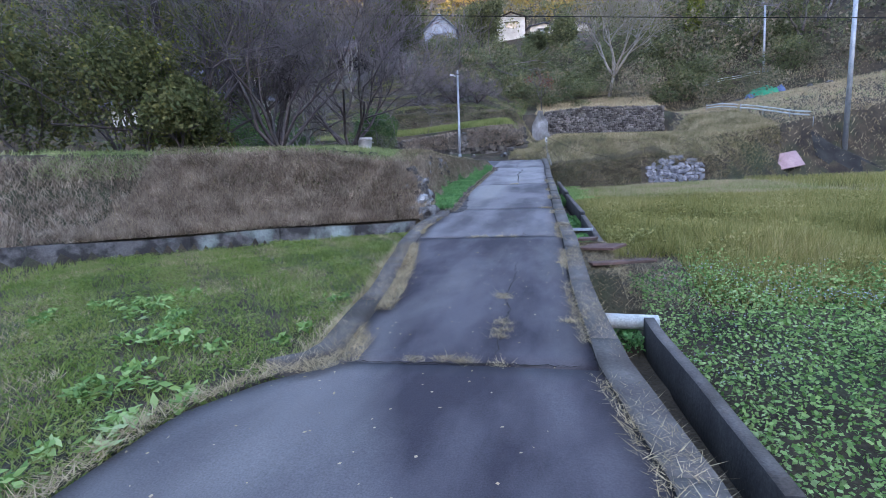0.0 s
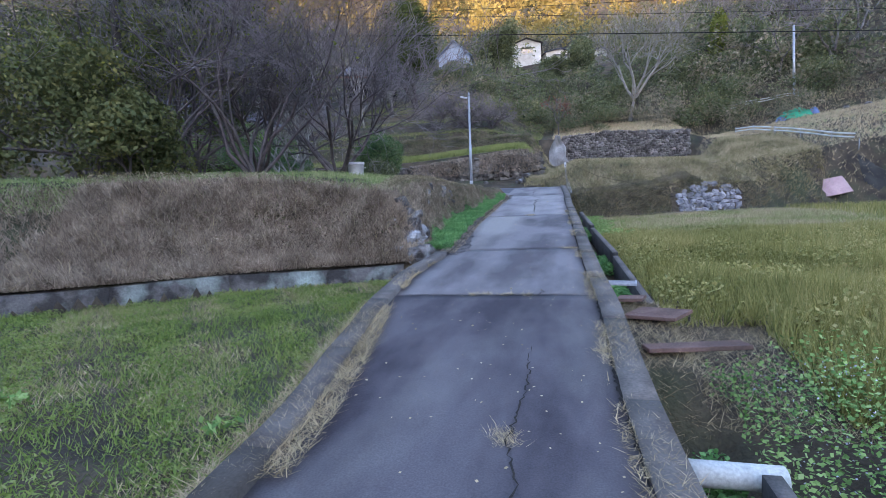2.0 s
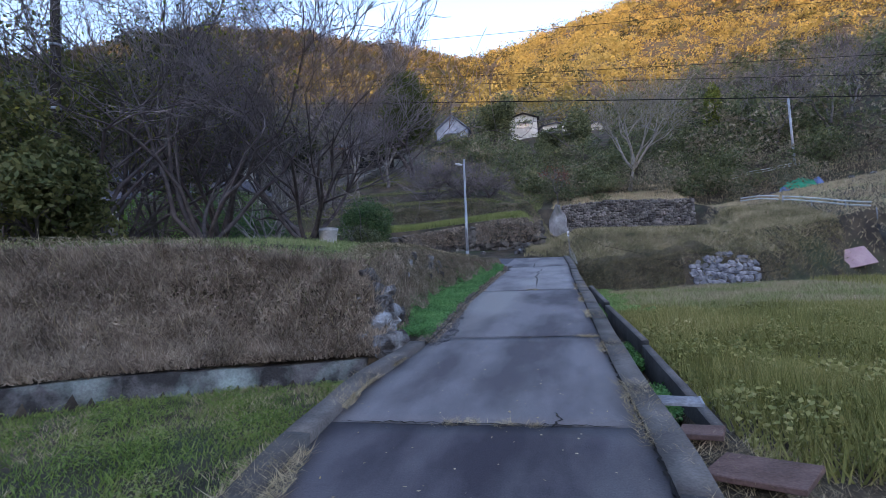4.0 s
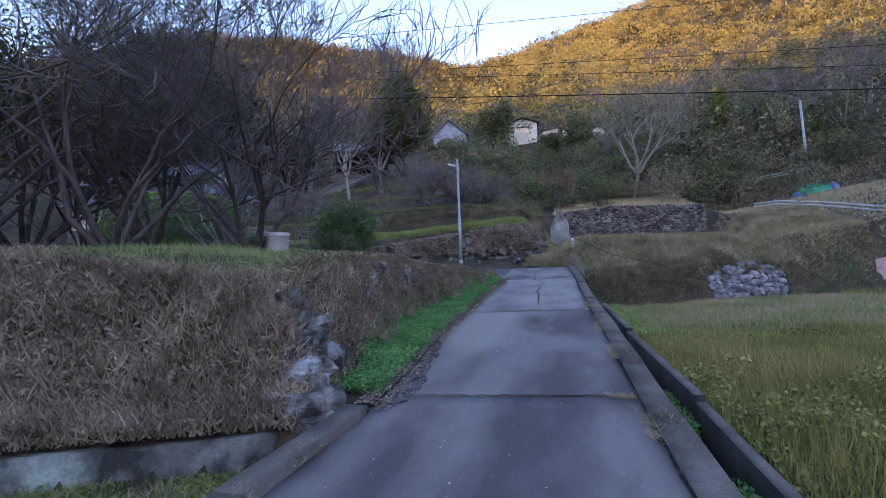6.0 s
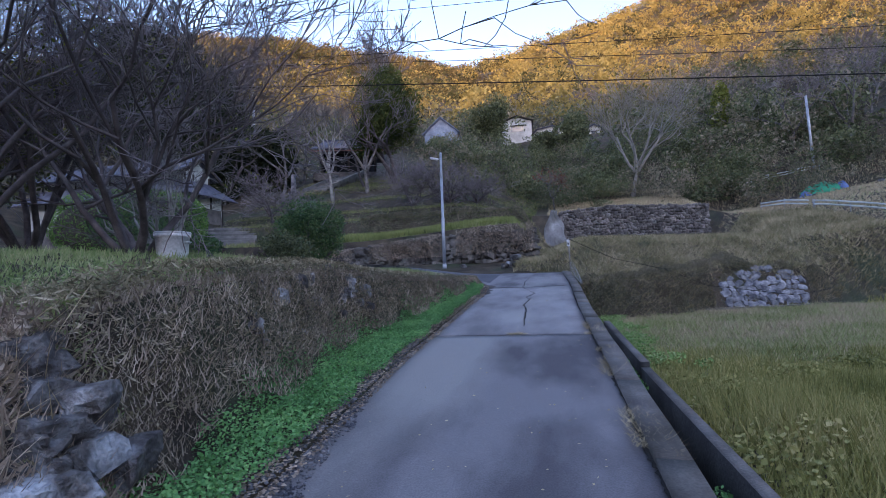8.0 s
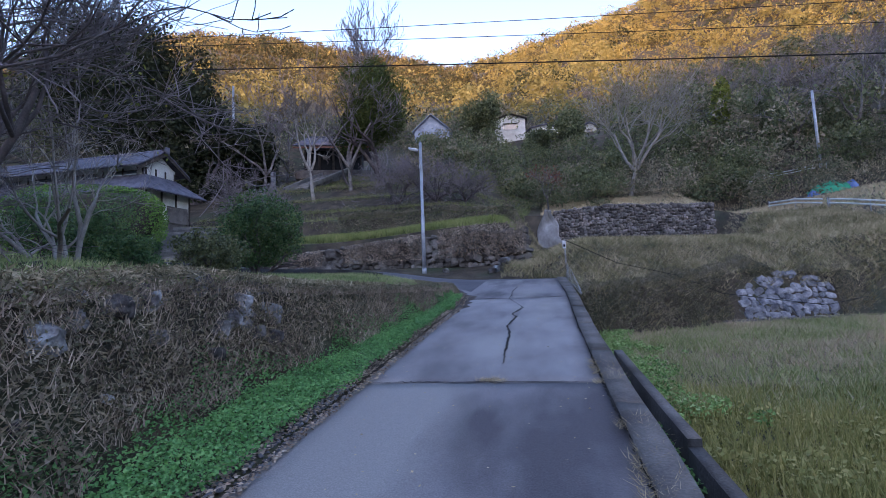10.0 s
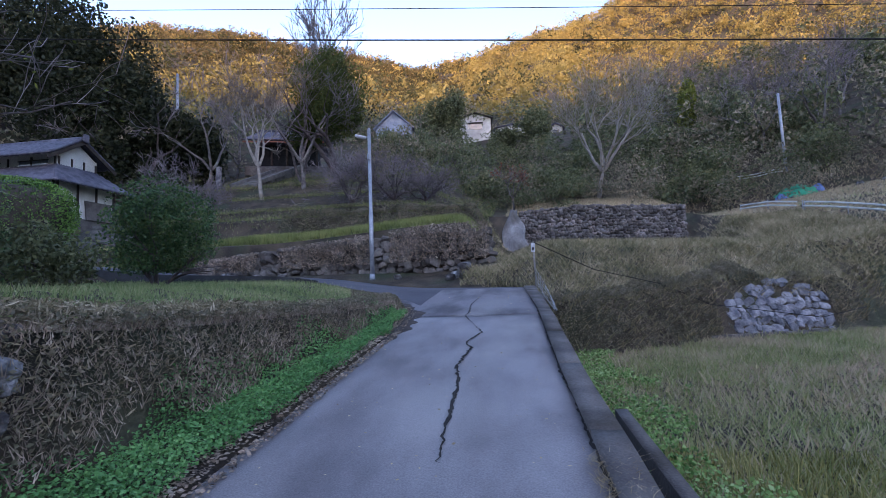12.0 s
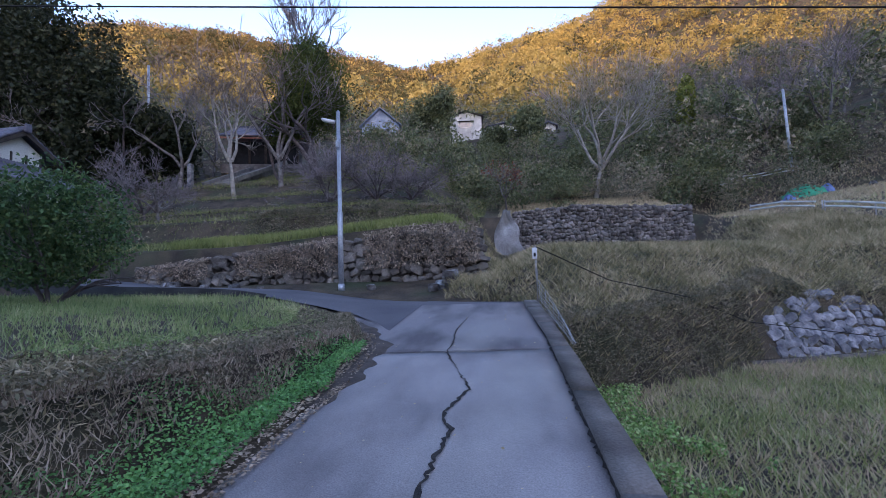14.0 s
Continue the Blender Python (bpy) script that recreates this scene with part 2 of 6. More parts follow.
def ground_z(x, y):
    x, y = np.asarray(x, float), np.asarray(y, float)
    rz = road_z(y)
    rl, rr = road_left(y), road_right(y)
    # right-hand field and ditch
    fz = I(y, [-40, 0, 6, 8, 10, 15, 33], [-1.0, -.85, -.68, -.3, -.05, .15, .5]) + 0.06 * wobble(x, y, 0.9)
    foot = mound_foot(x)
    mound = np.minimum(hill_z(x, y), fz + np.clip(y - foot, 0, 9) * 1.9)
    right = np.where(y > foot, mound, fz)
    ditch = rz - 0.85 + 0.25 * smooth(y, 14, 22)
    infill = (smooth(y, 6.9, 7.3) * smooth(-y, -9.9, -9.5))
    ditch = ditch * (1 - infill) + (rz - 0.2) * infill
    right = np.where((x < ditch_out(y) + 0.04) & (y < 21.6), ditch, right)
    right = np.where((x < rr + 0.2) & (y < 29.5), rz - 0.15, right)
    # left field, bank and plateau
    lf = I(y, [-40, 2, 6, 10, 12], [-.4, -.06, 0, .1, .15]) + 0.04 * wobble(x, y, 1.1, 2.0)
    wy, ey = wall_y(x), edge_y(x)
    u = (y - wy) / (ey - wy)
    pz = plateau_z(x, y)
    front = np.where(y < wy + 0.02, lf, I(u, [0.02, .4, .75, 1.0, 1.4, 3], [.46, .75, 1.35, 0, 0, 0]))
    ptop = pz
    front = np.where(u > 0.75, 1.35 + (ptop - 1.35) * np.clip((u - 0.75) / 0.42, 0, 1) ** 0.85, front)
    d2 = bank_foot(y) - x
    side = rz + 0.03 + np.clip(d2, 0, 9) * 1.55 + 0.3 * smooth(d2, 0.1, 0.6)
    plat = np.minimum(np.minimum(front, ptop), np.where(y > 12.2, side, 99))
    left = np.where(y < wy + 0.02, lf, plat)
    left = np.where((x > rl - 0.25) & (y > 3.0) & (y < 12.3), np.minimum(rz - 0.02, left + 9) - 0.1, left)
    # side lane
    ln, lfz = lane_near(x), lane_far(x)
    lz = lane_z(x, y)
    left = np.where(y > ln, np.maximum(lz - 0.08, 0), left)
    hz = hill_z(x, y)
    leftfar = np.where(y > lfz, np.minimum(hz, lz + np.clip(y - lfz, 0, 30) * np.where(x < -2.6, 0.16, 0.42) + np.where((x < -2.6) & (y > 35.95), 9, 0)), left)
    mid = np.where(y > 31.4, np.minimum(hz, 2.25 + np.clip(y - lfz, 0, 9) * 0.5), rz - 0.12)
    z = np.where(x < rl, leftfar, np.where(x > rr, right, mid))
    z = np.where((y > 31.0) & (x <= rr + 0.35), np.where(y > lfz, leftfar, lz - 0.08), z)
    r = np.hypot(x, y)
    fw = smooth(np.maximum(np.abs(x + 2) - 34, 0) * 1.2 + np.maximum(y - 70, 0) + np.maximum(-y - 12, 0), 0, 42)
    return z * (1 - fw) + far_z(x, y) * fw


def one_axis(lo, hi, step, reach, grow=1.13):
    a = list(np.arange(lo, hi, step))
    s = step
    v = a[-1]
    while v < reach[1]:
        s = min(s * grow, 9.0)
        v += s
        a.append(v)
    s, v = step, lo
    while v > reach[0]:
        s = min(s * grow, 9.0)
        v -= s
        a.insert(0, v)
    return np.array(a)


def mesh_np(name, verts, faces, material, smooth_shade=False):
    me = bpy.data.meshes.new(name)
    verts = np.asarray(verts, np.float32)
    faces = np.asarray(faces, np.int32)
    k = faces.shape[1]
    me.vertices.add(len(verts))
    me.vertices.foreach_set("co", verts.ravel())
    me.loops.add(faces.size)
    me.loops.foreach_set("vertex_index", faces.ravel())
    me.polygons.add(len(faces))
    me.polygons.foreach_set("loop_start", np.arange(0, faces.size, k, dtype=np.int32))
    me.update(calc_edges=True)
    if smooth_shade:
        me.polygons.foreach_set("use_smooth", np.ones(len(faces), bool))
    me.materials.append(material)
    return me


def grid_faces(n, m):
    i = np.arange(n - 1)[:, None] * m + np.arange(m - 1)[None, :]
    i = i.ravel()
    return np.stack([i, i + m, i + m + 1, i + 1], 1)


def empty(name, loc=(0, 0, 0), **tags):
    ob = new(name)
    ob.location = loc
    ob.empty_display_size = 0.1
    return tagged(ob, **tags)


def thing(name, me, loc=(0, 0, 0), rot=(0, 0, 0), **tags):
    ob = new(name, me)
    ob.location, ob.rotation_euler = loc, [radians(a) for a in rot]
    return tagged(ob, **tags)


def part(name, bm, material, parent, label="", loc=(0, 0, 0), rot=(0, 0, 0)):
    """Links a bmesh, or a mesh, as one mesh object under a thing or a part."""
    if isinstance(bm, bmesh.types.BMesh):
        me = bpy.data.meshes.new(name)
        bm.normal_update()
        bm.to_mesh(me)
        bm.free()
        if material:
            me.materials.append(material)
    else:
        me = bm
    ob = new(name, me)
    ob.parent = parent
    ob.location, ob.rotation_euler = loc, [radians(a) for a in rot]
    if label:
        ob["label"] = label
    return ob


def box(sx, sy, sz, bevel=0.0, at=(0, 0, 0), bm=None, seg=1):
    """A box on its base centre, with bevelled edges."""
    b = bmesh.new()
    bmesh.ops.create_cube(b, size=1.0, matrix=Matrix.Translation((at[0], at[1], at[2] + sz / 2)) @ Matrix.Diagonal((sx, sy, sz, 1)))
    if bevel:
        bmesh.ops.bevel(b, geom=b.edges[:], offset=bevel, segments=seg, affect="EDGES", profile=0.6)
    if bm is None:
        return b
    me = bpy.data.meshes.new("tmp")
    b.to_mesh(me)
    b.free()
    bm.from_mesh(me)
    bpy.data.meshes.remove(me)
    return bm


def tube_mesh(name, pts, radii, material, sides=8, cap=True):
    pts = [Vector(p) for p in pts]
    vs, fs = [], []
    for i, p in enumerate(pts):
        d = (pts[min(i + 1, len(pts) - 1)] - pts[max(i - 1, 0)]).normalized()
        q = d.to_track_quat("Z", "Y")
        for k in range(sides):
            a = 2 * math.pi * k / sides
            vs.append(p + q @ Vector((math.cos(a) * radii[i], math.sin(a) * radii[i], 0)))
    for i in range(len(pts) - 1):
        for k in range(sides):
            fs.append((i * sides + k, i * sides + (k + 1) % sides, (i + 1) * sides + (k + 1) % sides, (i + 1) * sides + k))
    if cap:
        fs.append(tuple(reversed(range(sides))))
        fs.append(tuple(range((len(pts) - 1) * sides, len(pts) * sides)))
    me = bpy.data.meshes.new(name)
    me.from_pydata(vs, [], fs)
    me.polygons.foreach_set("use_smooth", [len(f) == 4 for f in fs])
    me.materials.append(material)
    return me


def strip(name, ys, xa, xb, za, zb, material, thick=0.12):
    """A solid strip along y between the lines xa and xb, with sides going down by thick."""
    n = len(ys)
    vs = np.concatenate([np.stack([xa, ys, za], 1), np.stack([xb, ys, zb], 1), np.stack([xb, ys, zb - thick], 1), np.stack([xa, ys, za - thick], 1)])
    fs = []
    for i in range(n - 1):
        for k in range(4):
            a, b = k * n, ((k + 1) % 4) * n
            fs.append((a + i, b + i, b + i + 1, a + i + 1))
    fs += [(0, 3 * n, 2 * n, n), (n - 1, 2 * n - 1, 3 * n - 1, 4 * n - 1)]
    return mesh_np(name, vs, [f[::-1] for f in fs], material)


# ---- ground ----
gx = one_axis(-7.5, 6.5, 0.14, (-620, 620))
gy = one_axis(-3.0, 37.5, 0.16, (-480, 640))
GX, GY = np.meshgrid(gx, gy, indexing="ij")
GZ = ground_z(GX, GY)
rng = np.random.default_rng(3)
GZ = GZ + wobble(GX, GY, 3.1, 4.0) * 0.02 * ((GX < road_left(GY) - 0.3) | (GX > ditch_out(GY) + 0.3))
GZ = GZ + 0.05 * wobble(GX, GY, 4.7, 6.0) * ((GX < bank_foot(GY) - 0.15) & (GX > -14) & (GY > wall_y(GX) + 0.3) & (GY < 27) & (GY > 5))
GZ = GZ + np.where((GY > 70) | (np.abs(GX) > 40), wobble(GX, GY, 0.11, 2.0) * 1.3, 0)
thing("ground", mesh_np("ground", np.stack([GX, GY, GZ], -1).reshape(-1, 3), grid_faces(len(gx), len(gy))[:, ::-1], M_SOIL, True), label="earth and leaf litter of a hillside valley", category="ground", kind="structure")

# ---- road of cast slabs ----
road = empty("road", label="narrow worn grey pavement of cast slabs with cracks", category="road", kind="structure")
JOINTS = [-38.0, -4.0, 3.42, 9.1, 12.78, 18.75, 26.0, 31.55]
for ya, yb, surf in zip(JOINTS[:-1], JOINTS[1:], (M_ASPHALT, M_ASPHALT, M_ASPHALT, M_MIDPAVE, M_MIDPAVE, M_PAVE, M_MIDPAVE)):
    ys = np.linspace(ya + 0.008, yb - 0.008, max(4, int((yb - ya) / 0.25)))
    n, m = len(ys), 9
    u = np.linspace(0, 1, m)
    sk = 0.12 * (u - 0.5) if ya > 0 else 0 * u
    Y = ys[:, None] + sk[None, :]
    X = road_left(ys)[:, None] * (1 - u) + road_right(ys)[:, None] * u
    Z = road_z(Y) + 0.006 * wobble(X, Y, 1.7)
    top = np.stack([X, Y, Z], -1).reshape(-1, 3)
    f = [tuple(q) for q in grid_faces(n, m)]
    rim = [i * m for i in range(n)] + [(n - 1) * m + j for j in range(1, m)] + [i * m + m - 1 for i in range(n - 2, -1, -1)] + list(range(m - 2, 0, -1))
    low = top[rim] - np.array([0, 0, 0.12])
    k0 = n * m
    L_ = len(rim)
    f += [(rim[i], k0 + i, k0 + (i + 1) % L_, rim[(i + 1) % L_]) for i in range(L_)]
    me = mesh_np("slab", np.concatenate([top, low]), [q[::-1] for q in f], surf)
    part("slab", me, None, road)


def ribbon(name, pts, width, material, parent, seed=1):
    """A thin jagged filling laid in the pavement."""
    r = random.Random(seed)
    P = []
    for (x0, y0), (x1, y1) in zip(pts[:-1], pts[1:]):
        n = max(2, int(math.hypot(x1 - x0, y1 - y0) / 0.05))
        for i in range(n):
            t = i / n
            P.append((x0 + (x1 - x0) * t + r.uniform(-.018, .018), y0 + (y1 - y0) * t + r.uniform(-.018, .018)))
    vs = []
    for i, (x, y) in enumerate(P):
        a, b = P[max(i - 1, 0)], P[min(i + 1, len(P) - 1)]
        d = Vector((b[0] - a[0], b[1] - a[1])).normalized()
        w = width * r.uniform(.3, 1.0) * (0.3 + 0.7 * min(1, 6 * i / len(P), 6 * (len(P) - 1 - i) / len(P)))
        for s in (-1, 1):
            xx, yy_ = x - d.y * s * w / 2, y + d.x * s * w / 2
            vs.append((xx, yy_, float(road_z(yy_)) + 0.011 + 0.004 * math.sin(3 * i)))
    fs = [(2 * i, 2 * i + 1, 2 * i + 3, 2 * i + 2) for i in range(len(P) - 1)]
    part(name, mesh_np(name, vs, fs, material), None, parent)


ribbon("crack", [(-1.22, 19.5), (-1.27, 20.4), (-1.31, 21.4), (-1.40, 22.1), (-1.37, 22.6), (-1.33, 23.1), (-1.44, 23.45), (-1.26, 24.2), (-1.45, 24.9)], 0.05, M_CRACK, road, 2)
ribbon("crack", [(-1.45, 24.95), (-1.62, 25.5), (-1.73, 26.0), (-1.71, 26.6), (-1.78, 27.6), (-1.69, 29.3)], 0.032, M_CRACK, road, 3)
ribbon("crack", [(-0.40, 3.6), (-0.43, 4.3), (-0.38, 4.9), (-0.49, 5.4), (-0.42, 6.3), (-0.47, 7.2)], 0.018, M_CRACK, road, 4)
ribbon("crack", [(-0.52, 9.05), (-0.44, 9.25), (-0.5, 9.5)], 0.03, M_CRACK, road, 5)
for yj, sx in ((3.42, .8), (9.1, .55), (12.78, .9), (18.75, .9), (26.0, .7)):
    xa, xb = float(road_left(yj)), float(road_right(yj))
    ribbon("joint_filling", [(xa + 0.1, yj - 0.05), ((xa + xb) / 2, yj), (xb - 0.1, yj + 0.05)], 0.03, M_CRACK, road, int(yj))
for y0 in np.arange(1.0, 29.0, 4.0):
    ribbon("edge_joint", [(float(road_right(y0 + k)) - 0.004, y0 + k) for k in (0.0, 1.0, 2.0, 3.0, 3.95)], 0.05, M_CRACK, road, int(y0) + 40)
ys = np.linspace(23.6, 29.2, 40)
u = np.linspace(0, 1, 7)
reach = 0.10 + 0.24 * np.sin(np.clip((ys - 23.6) / 5.6, 0, 1) * math.pi) ** 0.8 * (0.8 + 0.2 * np.sin(ys * 4.1)) + 0.05 * np.sin(ys * 9.0)
X = road_left(ys)[:, None] - 0.25 + u[None, :] * (0.25 + reach[:, None])
Y = np.repeat(ys[:, None], 7, 1)
Z = road_z(Y) + 0.016 + 0.03 * (1 - u[None, :]) ** 2 + 0.008 * wobble(X, Y, 6.0) - 0.02 * u[None, :] ** 6
thing("mud_edge", mesh_np("mud_edge", np.stack([X, Y, Z], -1).reshape(-1, 3), grid_faces(40, 7)[:, ::-1], M_MUD, True), label="brown mud washed onto the pavement edge at the bend", category="mud", kind="structure")

# ---- kerbs, ditch, low wall ----
kerbs = empty("kerb_right", label="weathered concrete kerb along the ditch", category="kerb", kind="structure")
ys_all = np.arange(-38, 31.0, 2.0)
for i, ya in enumerate(ys_all):
    ys = np.linspace(ya + .004, min(ya + 1.996, 31.2), 9)
    a, b = road_right(ys) + .003, ditch_in(ys)
    if ys[-1] > 29.6:
        b = a + 0.3
    z = road_z(ys) + 0.055 + 0.012 * np.sin(ys * 2.3)
    part("kerb_length", strip("kerb_length", ys, a, b, z, z - .005, M_KERB, 0.95), None, kerbs)
kl = empty("kerb_left", label="weathered concrete kerb edging the grass field", category="kerb", kind="structure")
for ya in np.arange(3.15, 12.0, 1.8):
    ys = np.linspace(ya + .004, min(ya + 1.796, 12.25), 9)
    b = road_left(ys) - .003 + np.where(ys < 3.6, -.3 * (3.6 - ys), 0)
    z = road_z(ys) + 0.085 + 0.01 * np.sin(ys * 3.1)
    part("kerb_length", strip("kerb_length", ys, b - 0.24, b, z, z - .004, M_KERB, 0.6), None, kl)
dw = empty("ditch_wall", label="thin concrete wall on the field side of the ditch", category="ditch wall", kind="structure")
for ya, yb, dz in ((-38, -4, -.42), (-4, 2.6, -.42), (2.6, 5.95, -.40), (10.2, 14, -.40), (14, 18, -.33), (18, 21.4, -.26)):
    ys = np.linspace(ya + .004, yb - .004, 12)
    a = ditch_out(ys)
    z = road_z(ys) + dz
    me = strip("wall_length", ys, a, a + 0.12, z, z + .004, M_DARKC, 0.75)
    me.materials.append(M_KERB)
    # top faces take the lighter kerb concrete, the sides stay dark
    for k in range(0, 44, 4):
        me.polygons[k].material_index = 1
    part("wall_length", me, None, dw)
lw = empty("low_wall", label="low cracked concrete retaining wall with pale lichen", category="retaining wall", kind="structure")
wx = [-16, -12.4, -10.2, -7.8, -6.3, -4.8, -3.35]
for xa, xb in zip(wx[:-1], wx[1:]):
    xs = np.linspace(xa + .006, xb - .006, 7)
    yy = wall_y(xs)
    vs = []
    for dy, z in ((-.1, .42), (.12, .44), (.12, -.3), (-.16, -.3)):
        vs.append(np.stack([xs, yy + dy, np.full(7, z) + 0.02 * np.sin(xs * 1.7) * (z > 0)], 1))
    n = 7
    fs = []
    for i in range(n - 1):
        for k in range(4):
            fs.append((k * n + i, k * n + i + 1, ((k + 1) % 4) * n + i + 1, ((k + 1) % 4) * n + i))
    fs += [(0, n, 2 * n, 3 * n), (n - 1, 4 * n - 1, 3 * n - 1, 2 * n - 1)]
    part("wall_length", mesh_np("wall_length", np.concatenate(vs), fs, M_CONC), None, lw)

# ---- side lane ----
xs = np.concatenate([np.linspace(-60, -12, 40), np.linspace(-11.8, -3.0, 40)])
a, b = lane_near(xs), lane_far(xs)
u = np.linspace(0, 1, 8)
X = np.repeat(xs[:, None], 8, 1)
Y = a[:, None] * (1 - u) + b[:, None] * u
Z = lane_z(X, Y) + 0.012 * wobble(X, Y, 1.1) - 0.03 * (2 * u - 1) ** 2
thing("lane", mesh_np("lane", np.stack([X, Y, Z], -1).reshape(-1, 3), grid_faces(len(xs), 8)[:, ::-1], M_LANE, True), label="narrow grey asphalt lane leading up to the houses", category="lane", kind="structure")
xs = np.linspace(-3.1, -0.3, 12)
X = np.repeat(xs[:, None], 6, 1)
u = np.linspace(0, 1, 6)
Y = 31.3 * (1 - u) + lane_far(xs)[:, None] * u
Z = np.maximum(lane_z(X), 0) * 0 + I(Y, [31.2, 36], [2.285, 2.5])
thing("lane_mouth", mesh_np("lane_mouth", np.stack([X, Y, Z], -1).reshape(-1, 3), grid_faces(12, 6)[:, ::-1], M_LANE, True), label="grey asphalt mouth of the side lane", category="lane", kind="structure")
xs = np.linspace(-24, -6.6, 30)
yy = lane_near(xs)
z = lane_z(xs, yy) + 0.03
n = 30
vs = np.concatenate([np.stack([xs, yy - .12, z], 1), np.stack([xs, yy + .1, z], 1), np.stack([xs, yy + .1, z - .9], 1), np.stack([xs, yy - .12, z - .9], 1)])
fs = []
for i in range(n - 1):
    for k in range(4):
        fs.append((k * n + i, k * n + i + 1, ((k + 1) % 4) * n + i + 1, ((k + 1) % 4) * n + i))
fs += [(0, n, 2 * n, 3 * n), (n - 1, 4 * n - 1, 3 * n - 1, 2 * n - 1)]
thing("lane_edge_wall", mesh_np("lane_edge_wall", vs, fs, M_DARKC), label="low dark damp concrete wall edging the lane", category="retaining wall", kind="structure")

# ---- helpers for plants ----
LG_GRASS = leafmat("field_grass", [(0.06, 0.10, 0.024), (0.115, 0.175, 0.036), (0.18, 0.22, 0.06), (0.25, 0.215, 0.11)], patch=0.9)
LG_STRAW = leafmat("dry_straw", [(0.215, 0.156, 0.087), (0.370, 0.292, 0.176), (0.488, 0.399, 0.264)], patch=2.0, rough=0.8)
LG_HERB = leafmat("herb_leaf", [(0.05, 0.11, 0.035), (0.10, 0.19, 0.05), (0.23, 0.34, 0.11), (0.32, 0.38, 0.19)], patch=0.9)
LG_FLOWER = leafmat("pale_flower", [(0.315, 0.315, 0.413), (0.465, 0.465, 0.525)], patch=2.0)
LG_OLIVE = leafmat("tall_olive_grass", [(0.09, 0.11, 0.03), (0.17, 0.17, 0.05), (0.27, 0.24, 0.085), (0.38, 0.31, 0.15)], patch=0.35)
LG_MEADOW = leafmat("short_autumn_grass", [(0.117, 0.182, 0.052), (0.221, 0.247, 0.091), (0.338, 0.273, 0.169), (0.390, 0.260, 0.195)], patch=0.45)
LG_DEAD = leafmat("dead_bank_grass", [(0.085, 0.064, 0.048), (0.181, 0.139, 0.106), (0.330, 0.260, 0.201), (0.531, 0.446, 0.351)], patch=2.2, rough=0.85)
LG_SASA = leafmat("tan_bamboo_grass", [(0.06, 0.06, 0.03), (0.14, 0.12, 0.07), (0.28, 0.23, 0.15), (0.52, 0.45, 0.33)], patch=1.6, rough=0.7)
LG_CLOVER = leafmat("bright_groundcover", [(0.06, 0.16, 0.05), (0.10, 0.25, 0.08), (0.19, 0.36, 0.13)], patch=1.3)
LG_PLAT = leafmat("bank_top_grass", [(0.078, 0.130, 0.046), (0.156, 0.221, 0.078), (0.260, 0.286, 0.130), (0.390, 0.351, 0.195)], patch=0.5)
LG_MOUND = leafmat("mound_grass", [(0.090, 0.095, 0.050), (0.190, 0.174, 0.090), (0.347, 0.280, 0.168), (0.515, 0.414, 0.280)], patch=0.5, rough=0.8)
LG_TERR = leafmat("terrace_weeds", [(0.075, 0.095, 0.039), (0.152, 0.172, 0.066), (0.265, 0.248, 0.114)], patch=0.35, rough=0.8)
LG_SCRUB = leafmat("brown_green_scrub", [(0.058, 0.058, 0.039), (0.111, 0.104, 0.065), (0.182, 0.156, 0.111), (0.286, 0.234, 0.169)], patch=1.3, rough=0.85, jitter=0.6)
LG_BRIGHT = leafmat("terrace_bright_grass", [(0.09, 0.13, 0.035), (0.17, 0.20, 0.06), (0.28, 0.26, 0.11)], patch=0.6)
LG_DRY = leafmat("dry_slope_grass", [(0.182, 0.154, 0.084), (0.336, 0.266, 0.168), (0.462, 0.364, 0.238), (0.224, 0.280, 0.112)], patch=0.25, rough=0.85)
LG_EVER = leafmat("evergreen_leaf", [(0.045, 0.063, 0.030), (0.098, 0.112, 0.051), (0.195, 0.188, 0.090)], patch=0.3, rough=0.45)
LG_CEDAR = leafmat("dark_cedar_leaf", [(0.012, 0.018, 0.009), (0.026, 0.032, 0.015), (0.055, 0.055, 0.024)], patch=0.4, rough=0.6)
LG_CONIFER = leafmat("conifer_leaf", [(0.025, 0.042, 0.012), (0.055, 0.075, 0.018), (0.10, 0.11, 0.028)], patch=0.5, rough=0.7)
LG_CAMEL = leafmat("glossy_dark_leaf", [(0.022, 0.054, 0.022), (0.047, 0.101, 0.034), (0.121, 0.149, 0.047)], patch=1.6, rough=0.5, spec=0.3)
LG_THICK = leafmat("thicket_leaf", [(0.033, 0.048, 0.021), (0.067, 0.081, 0.028), (0.114, 0.114, 0.043), (0.191, 0.171, 0.048)], patch=0.5)
LG_YELL = leafmat("yellow_green_leaf", [(0.060, 0.080, 0.015), (0.130, 0.150, 0.025), (0.220, 0.200, 0.040)], patch=0.3)
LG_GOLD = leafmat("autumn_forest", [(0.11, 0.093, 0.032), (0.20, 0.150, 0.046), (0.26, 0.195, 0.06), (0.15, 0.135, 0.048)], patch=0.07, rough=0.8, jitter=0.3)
# brown leaf tints darkened to carry the weak grazing light on the left ridge
LG_DIMBROWN = leafmat("dim_brown_forest", [(0.045, 0.036, 0.016), (0.075, 0.058, 0.025), (0.11, 0.082, 0.035), (0.15, 0.115, 0.05)], patch=0.07, rough=0.8, jitter=0.3)
LG_FAREVER = leafmat("far_evergreen", [(0.025, 0.03, 0.012), (0.05, 0.05, 0.02), (0.09, 0.08, 0.03)], patch=0.07, rough=0.8, jitter=0.3)
